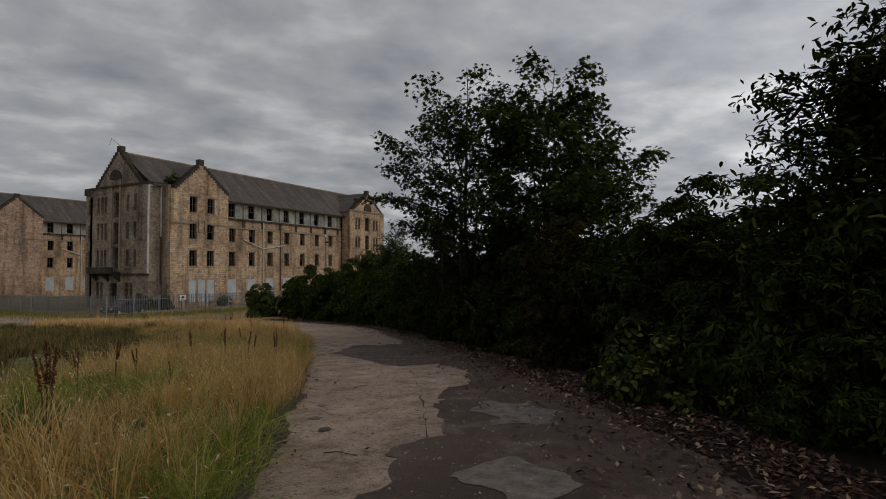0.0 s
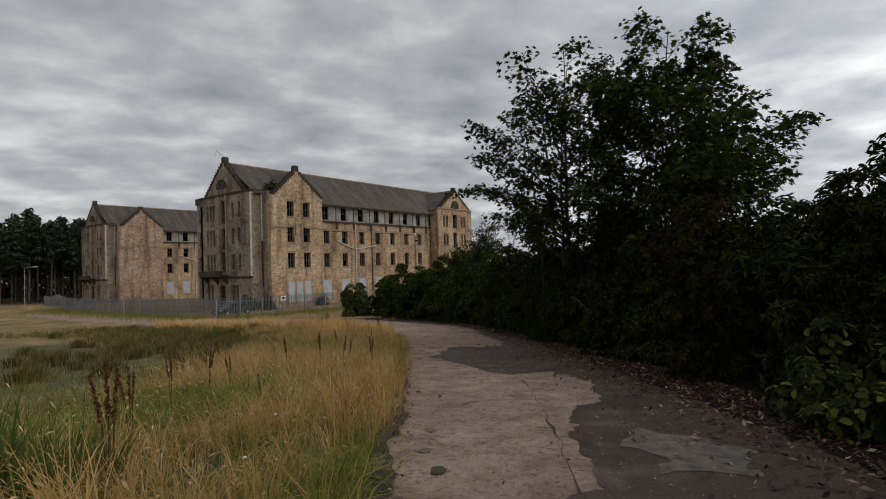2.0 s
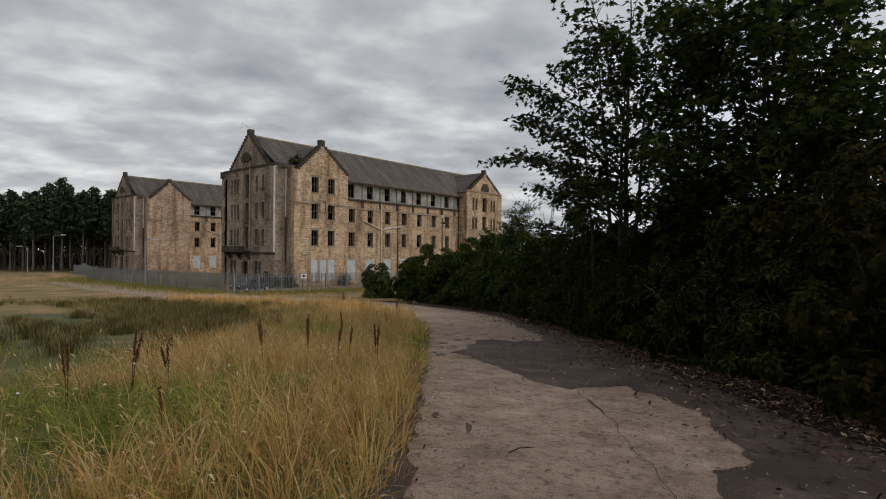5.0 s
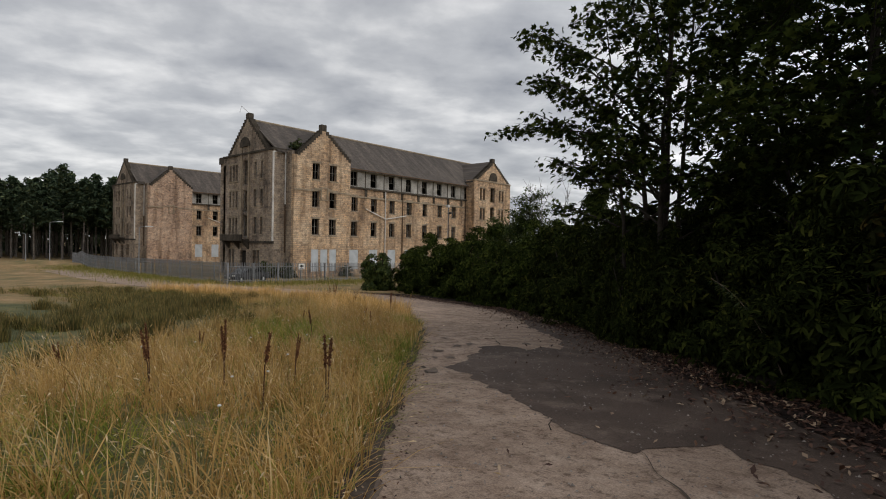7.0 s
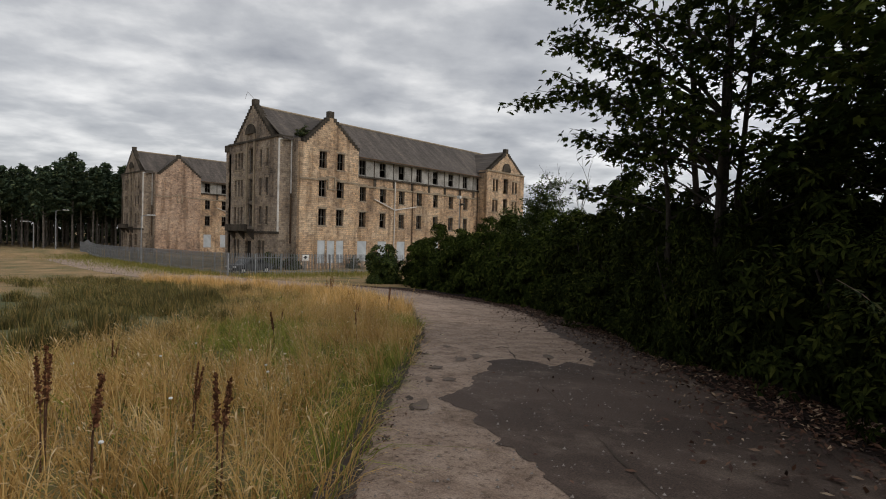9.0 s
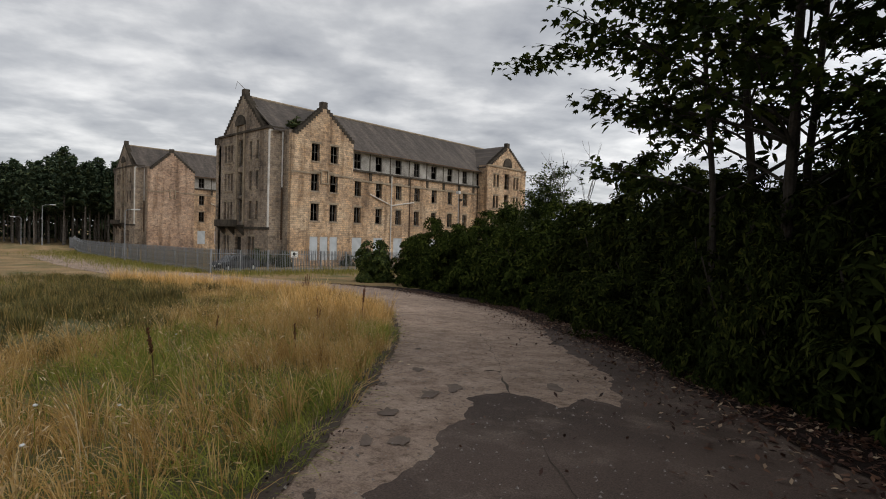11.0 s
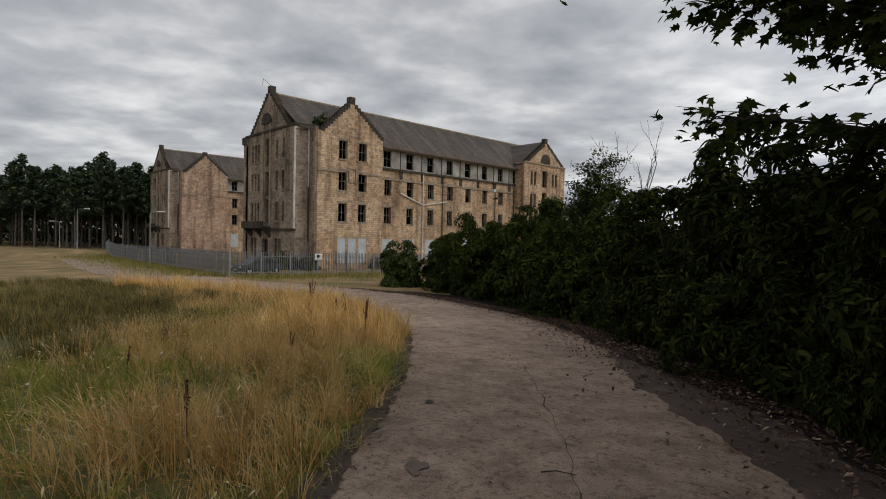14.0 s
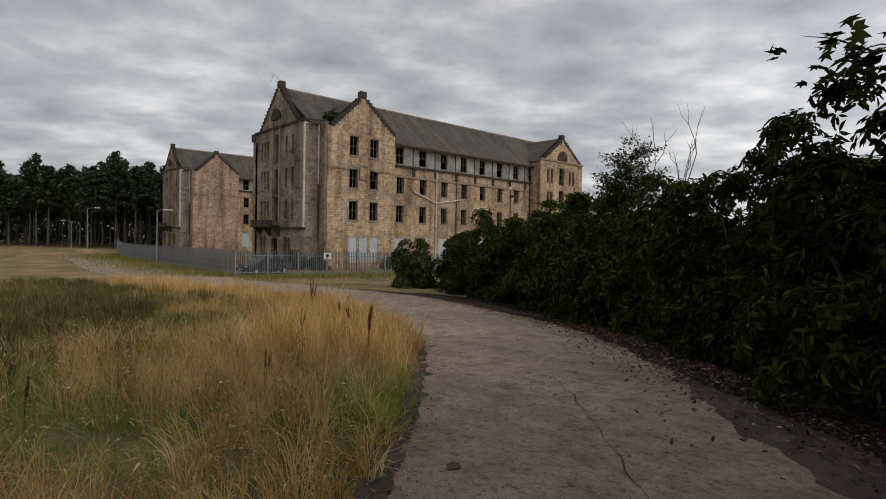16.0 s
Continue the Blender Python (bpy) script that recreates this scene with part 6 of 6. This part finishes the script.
def far_woods():
    """The dim depth of the plantation behind its front rows."""
    h = np.random.default_rng(77)
    n = 16000
    lat, depth, z = h.uniform(-215, -40, n), 166 + h.uniform(0, 16, n), h.uniform(0, 1, n) ** 1.1 * 17
    x = EYE_END[0] + depth * VIEW[0] + lat * SIDE[0]
    y = EYE_END[1] + depth * VIEW[1] + lat * SIDE[1]
    c = np.stack([x, y, z - 3.8], 1)
    ln = h.uniform(1.2, 2.6, n)
    return leaf_mesh(c, h.normal(size=(n, 3)), ln, ln * 0.6, h, 0.2)


tagged(new("far_woods", mesh_from_arrays("far_woods", *far_woods(), M_NEEDLE)), "dim dense woodland behind the plantation edge", "woodland", kind="stuff")

# ---- small things ----
def on_building(name, label, category, parts, at, rz=0):
    root = empty(name, *at, rz)
    tagged(root, label, category)
    for nm, bm, mat, lab in parts:
        part(nm, bm, mat, root, lab)
    return root


M_WHITE = mottled("white_sheet", (0.62, 0.62, 0.60), (0.80, 0.80, 0.78), 4, 0.6, 0)
M_BLACK = mottled("black_print", (0.015, 0.015, 0.015), (0.035, 0.035, 0.035), 9, 0.6, 0)
M_CARBODY = mottled("dark_car_paint", (0.03, 0.032, 0.036), (0.06, 0.063, 0.07), 2, 0.35, 0)
M_TYRE = mottled("tyre_rubber", (0.012, 0.012, 0.012), (0.03, 0.03, 0.03), 9, 0.9, 0.2)
M_LAMPHEAD = mottled("lamp_head", (0.45, 0.45, 0.44), (0.62, 0.62, 0.60), 4, 0.5, 0)


def glass_mat():
    m, nt, b = shader("dark_car_glass")
    b.inputs["Base Color"].default_value = (0.02, 0.022, 0.024, 1)
    b.inputs["Roughness"].default_value = 0.08
    return m


M_GLASS = glass_mat()
# warning sign wired to the fence: plain bars stand for its print
sx, sy = 12.78, -17.05
sz = -1.05
sign = empty("fence_sign", sx, sy, sz)
tagged(sign, "white warning sign with black print wired to the palisade fence", "sign")
part("plate", box_bm(-0.01, 0.01, -0.34, 0.34, -0.27, 0.27, bevel=0.004), M_WHITE, sign)
disc = bmesh.new()
bmesh.ops.create_cone(disc, cap_ends=True, segments=20, radius1=0.15, radius2=0.15, depth=0.006, matrix=Matrix.Translation((0.013, -0.02, 0.04)) @ Matrix.Rotation(math.pi / 2, 4, "Y"))
part("symbol", disc, M_BLACK, sign, "round black symbol")
for k, (a, b, z) in enumerate(((-0.27, -0.2, 0.04), (0.16, 0.26, 0.08), (0.16, 0.26, -0.02), (-0.24, 0.22, -0.2))):
    part("print_bar", box_bm(0.0105, 0.014, a, b, z - 0.02, z + 0.02), M_BLACK, sign)


def car(label):
    """A parked saloon: body with its wings, cabin, glass, lights and wheels."""
    root = empty("parked_car", 0, 0, 0)
    tagged(root, label, "car")
    prof = [(-2.1, 0.35), (-2.15, 0.62), (-2.0, 0.85), (-1.2, 0.92), (-0.55, 1.38), (0.75, 1.42), (1.55, 0.98), (2.05, 0.92), (2.15, 0.6), (2.1, 0.35), (1.75, 0.28), (-1.75, 0.28)]
    bm = prism_bm(prof, 1.66, lambda u, w, z: (u, w - 0.83, z))
    bmesh.ops.bevel(bm, geom=bm.edges[:], offset=0.06, segments=2, affect="EDGES")
    part("body", bm, M_CARBODY, root)
    for side in (-1, 1):
        y = 0.835 * side
        part("side_window", prism_bm([(-0.95, 0.98), (-0.5, 1.30), (0.05, 1.33), (0.05, 0.98)], 0.02, lambda u, w, z, y=y: (u, y + w - 0.01, z)), M_GLASS, root)
        part("side_window", prism_bm([(0.15, 0.98), (0.15, 1.33), (0.7, 1.34), (1.2, 1.0)], 0.02, lambda u, w, z, y=y: (u, y + w - 0.01, z)), M_GLASS, root)
        for x in (-1.35, 1.3):
            t = bmesh.new()
            bmesh.ops.create_cone(t, cap_ends=True, segments=20, radius1=0.31, radius2=0.31, depth=0.2, matrix=Matrix.Translation((x, 0.76 * side, 0.31)) @ Matrix.Rotation(math.pi / 2, 4, "X"))
            wheel = part("wheel", t, M_TYRE, root)
            r = bmesh.new()
            bmesh.ops.create_cone(r, cap_ends=True, segments=16, radius1=0.19, radius2=0.17, depth=0.22, matrix=Matrix.Translation((x, 0.765 * side, 0.31)) @ Matrix.Rotation(math.pi / 2, 4, "X"))
            part("rim", r, M_LAMPHEAD, wheel)
        part("headlight", box_bm(-2.17, -2.05, 0.62 * side - 0.16, 0.62 * side + 0.16, 0.62, 0.76, bevel=0.02), M_WHITE, root)
    part("number_plate", box_bm(-2.2, -2.16, -0.26, 0.26, 0.42, 0.54), M_WHITE, root)
    part("windscreen", slab_bm([(-1.17, -0.68, 0.945), (-1.17, 0.68, 0.945), (-0.6, 0.62, 1.365), (-0.6, -0.62, 1.365)], 0.02), M_GLASS, root)
    return root


parked = car("dark saloon car parked behind the palisade fence")
parked.matrix_basis = pose(8.2, -20.3, ground_z(8.2, -20.3), 0, 0, 100)


def street_lamp(label, height, arm, rz, x, y):
    root = empty("street_lamp", x, y, ground_z(x, y), rz)
    tagged(root, label, "lamp post")
    part("pole", tube_bm([(0, 0, -0.1), (0, 0, 1.2), (0, 0, 1.25), (0, 0, height)], [0.09, 0.09, 0.06, 0.045], 10), M_GALV, root)
    part("arm", tube_bm([(0, 0, height - 0.03), (arm * 0.3, 0, height + 0.12), (arm, 0, height + 0.16)], [0.04, 0.035, 0.03], 8), M_GALV, root)
    part("lamp_head", box_bm(arm - 0.1, arm + 0.75, -0.13, 0.13, height + 0.1, height + 0.24, bevel=0.04), M_LAMPHEAD, root)
    return root


street_lamp("grey street lamp with a short arm beyond the fence", 6.0, 1.3, 40, -44.0, -25.4)
street_lamp("slim grey lamp post beside the fence", 5.6, 0.7, 60, -9.6, -24.2)
street_lamp("grey street lamp on the forest track", 5.2, 1.2, 220, -60.0, -25.5)

# lamp and camera pole in front of the ward
pole = empty("camera_pole", 5.0, 14.3, ground_z(5.0, 14.3))
tagged(pole, "slim pole with a floodlight and a camera before the ward", "camera pole")
part("pole", tube_bm([(0, 0, -0.1), (0, 0, 10.6)], [0.08, 0.05], 8), M_GALV, pole)
part("floodlight", box_bm(-0.25, 0.3, -0.35, 0.1, 10.2, 10.6, bevel=0.04), M_LAMPHEAD, pole)
part("camera_housing", box_bm(-0.2, 0.5, 0.05, 0.3, 9.2, 9.5, bevel=0.04), M_BLACK, pole)

# aerial on the south gable
aerial = empty("roof_aerial", -6.4, -12.3, 17.85)
tagged(aerial, "bent television aerial leaning from the gable top", "aerial")
part("mast", tube_bm([(0, 0, 0), (-1.6, -0.3, 1.25)], [0.025, 0.02], 6), M_RUSTPIPE, aerial)
part("boom", tube_bm([(-1.6, -0.3, 1.25), (-2.5, -0.1, 0.55)], [0.02, 0.015], 6), M_RUSTPIPE, aerial)

# growth on the roof valley and at the foot of the walls
M_IVY = leafy("wall_weeds", [(0.0, (0.02, 0.035, 0.012)), (0.6, (0.055, 0.075, 0.022)), (1.0, (0.13, 0.12, 0.04))], 0.6, 0.2, 0.2)
weeds = [make_shrub("weeds sprouting from the roof valley beside the gable", (0.9, 1.3, 1.3), 150, 8, 0.2, 0.6, M_IVY, 61, category="weeds", shape="facet")]
weeds[0].matrix_basis = pose(0.4, -9.6, 13.0)
for i, (x, y, k) in enumerate(((1.5, -14.3, 1.2), (3.2, -12.6, 1.0), (2.6, -3.4, 0.8))):
    ob = make_shrub("self-sown bush at the foot of the stone wall", (1.1, 1.1, 1.7), 220, 8, 0.2, 0.6, M_IVY, 63 + i, category="bush", shape="facet")
    ob.matrix_basis = pose(x, y, ground_z(x, y) - 0.05, 0, 0, 0) @ Matrix.Diagonal((k, k, k * 1.1, 1))

# bare dead tree and a young upright tree behind the hedge
def dead_tree(x, y, height, seed):
    g = random.Random(seed)
    root = empty("dead_tree", x, y, ground_z(x, y))
    tagged(root, "bare grey dead tree rising behind the hedge", "tree")
    stems = bmesh.new()

    def grow(p, d, ln, r, depth):
        q = p + d * ln * 0.55 + Vector((g.uniform(-0.1, 0.1), g.uniform(-0.1, 0.1), 0))
        e = p + d * ln + Vector((0, 0, 0.08 * ln))
        add_tube(stems, [p, q, e], [r, r * 0.8, r * 0.6], 6 if depth < 2 else 4)
        if depth == 4:
            return
        for _ in range(2 if depth else 3):
            w = (d + Vector((g.uniform(-0.55, 0.55), g.uniform(-0.55, 0.55), g.uniform(0.0, 0.5)))).normalized()
            grow(e, w, ln * g.uniform(0.6, 0.85), r * 0.58, depth + 1)

    grow(Vector((0, 0, -0.1)), Vector((0.05, 0.0, 1)), height * 0.42, 0.09, 0)
    part("trunk", stems, M_DEADWOOD, root)
    return root


M_DEADWOOD = mottled("dead_wood", (0.09, 0.085, 0.078), (0.24, 0.225, 0.21), 3, 0.9, 0.4, 0.02)
dead_tree(40.6, -17.4, 6.4, 4)
young = make_tree("tree", "young upright tree with light green leaves behind the hedge", "tree", 15, 6.9, 2, 1.15, M_BUSH, 0.14, 60, lowest=0.8, limbs=17, spray=0.26, shape="facet", width=0.6)
x, y = 38.3, -16.6
young.matrix_basis = pose(x, y, ground_z(x, y))
young = make_tree("tree", "pale green sapling at the far end of the hedge", "tree", 16, 6.0, 3, 1.6, M_BUSH, 0.17, 55, lowest=0.8, limbs=13, spray=0.30, shape="facet", width=0.6)
x, y = 29.5, -7.0
young.matrix_basis = pose(x, y, ground_z(x, y))

# small white flowers in the grass
g = random.Random(33)
stem_me = tube_bm([(0, 0, 0), (0.01, 0, 0.34)], [0.003, 0.002], 4)
head_bm = bmesh.new()
bmesh.ops.create_uvsphere(head_bm, u_segments=7, v_segments=4, radius=0.016, matrix=Matrix.Translation((0.01, 0, 0.345)) @ Matrix.Diagonal((1, 1, 0.6, 1)))
flower = empty("meadow_flower", *W(16.3, -2.2), 0)
tagged(flower, "small white meadow flower among the grass", "flower", "white flowers on the verge")
part("stalk", stem_me, M_GREENGRASS, flower)
part("bloom", head_bm, M_WHITE, flower)
x, y = W(16.3, -2.2)
flower.matrix_basis = pose(x, y, ground_z(x, y))
for k in range(26):
    x, y = W(g.uniform(5, 24), g.uniform(-4.5, -1.3))
    copy_thing(flower, pose(x, y, ground_z(x, y) + g.uniform(0, 0.12), g.uniform(-8, 8), g.uniform(-8, 8), g.uniform(0, 360)))

# fallen twigs on the lane
for k, (s, r, a) in enumerate(((4.9, -0.1, 20), (8.7, 0.3, 70), (12.2, 0.9, 120), (20.3, 0.7, 40), (24.4, 1.6, 95), (15.0, 2.6, 10))):
    x, y = W(s, r)
    tw = empty("fallen_twig", x, y, base_z(s) + 0.066, a)
    tagged(tw, "thin dry twig lying on the lane", "twig", "twigs on the lane")
    part("twig", tube_bm([(0, 0, 0), (0.12, 0.02, 0.01), (0.27, -0.01, 0.0)], [0.006, 0.005, 0.003], 5), M_BARK, tw)


# a tall pale weed leaning out of the hedge over the lane's edge
def leaning_weed(s0, r0, s1, r1, up):
    x, y = W(s0, r0)
    root = empty("leaning_weed", x, y, ground_z(x, y))
    tagged(root, "tall pale weed leaning out of the dark hedge", "weed")
    ex, ey = W(s1, r1)
    e = Vector((ex - x, ey - y, up))
    pts = [e * t + Vector((0.25 * (t - t * t), 0.1 * t * t, 0.9 * (t - t * t))) for t in [i / 6 for i in range(7)]]
    part("stalk", tube_bm(pts, [0.010, 0.009, 0.008, 0.007, 0.006, 0.005, 0.003], 6), M_WEEDSTALK, root)
    h = np.random.default_rng(3)
    t = h.uniform(0.15, 1.0, 150)
    i0 = np.minimum(5, (t * 6).astype(int))
    q = np.array(pts)
    c = q[i0] + (q[i0 + 1] - q[i0]) * (t * 6 - i0)[:, None]
    a = h.uniform(0, 6.283, 150)
    axis = np.stack([np.cos(a), np.sin(a), -0.4 + 0 * a], 1)
    ln = h.uniform(0.06, 0.13, 150)
    v, f = leaf_mesh(c + axis * ln[:, None] * 0.5, h.normal(size=(150, 3)) * 0.4 + np.array([0, 0, 1.0]), ln, ln * 0.22, h, 0.3, "oval", axis)
    ob = new("leaves", mesh_from_arrays("leaves", v, f, M_IVY))
    ob.parent = root


M_WEEDSTALK = mottled("weed_stalk", (0.12, 0.09, 0.065), (0.26, 0.20, 0.15), 12, 0.9, 0)
leaning_weed(14.2, 4.35, 14.9, 3.6, 1.5)
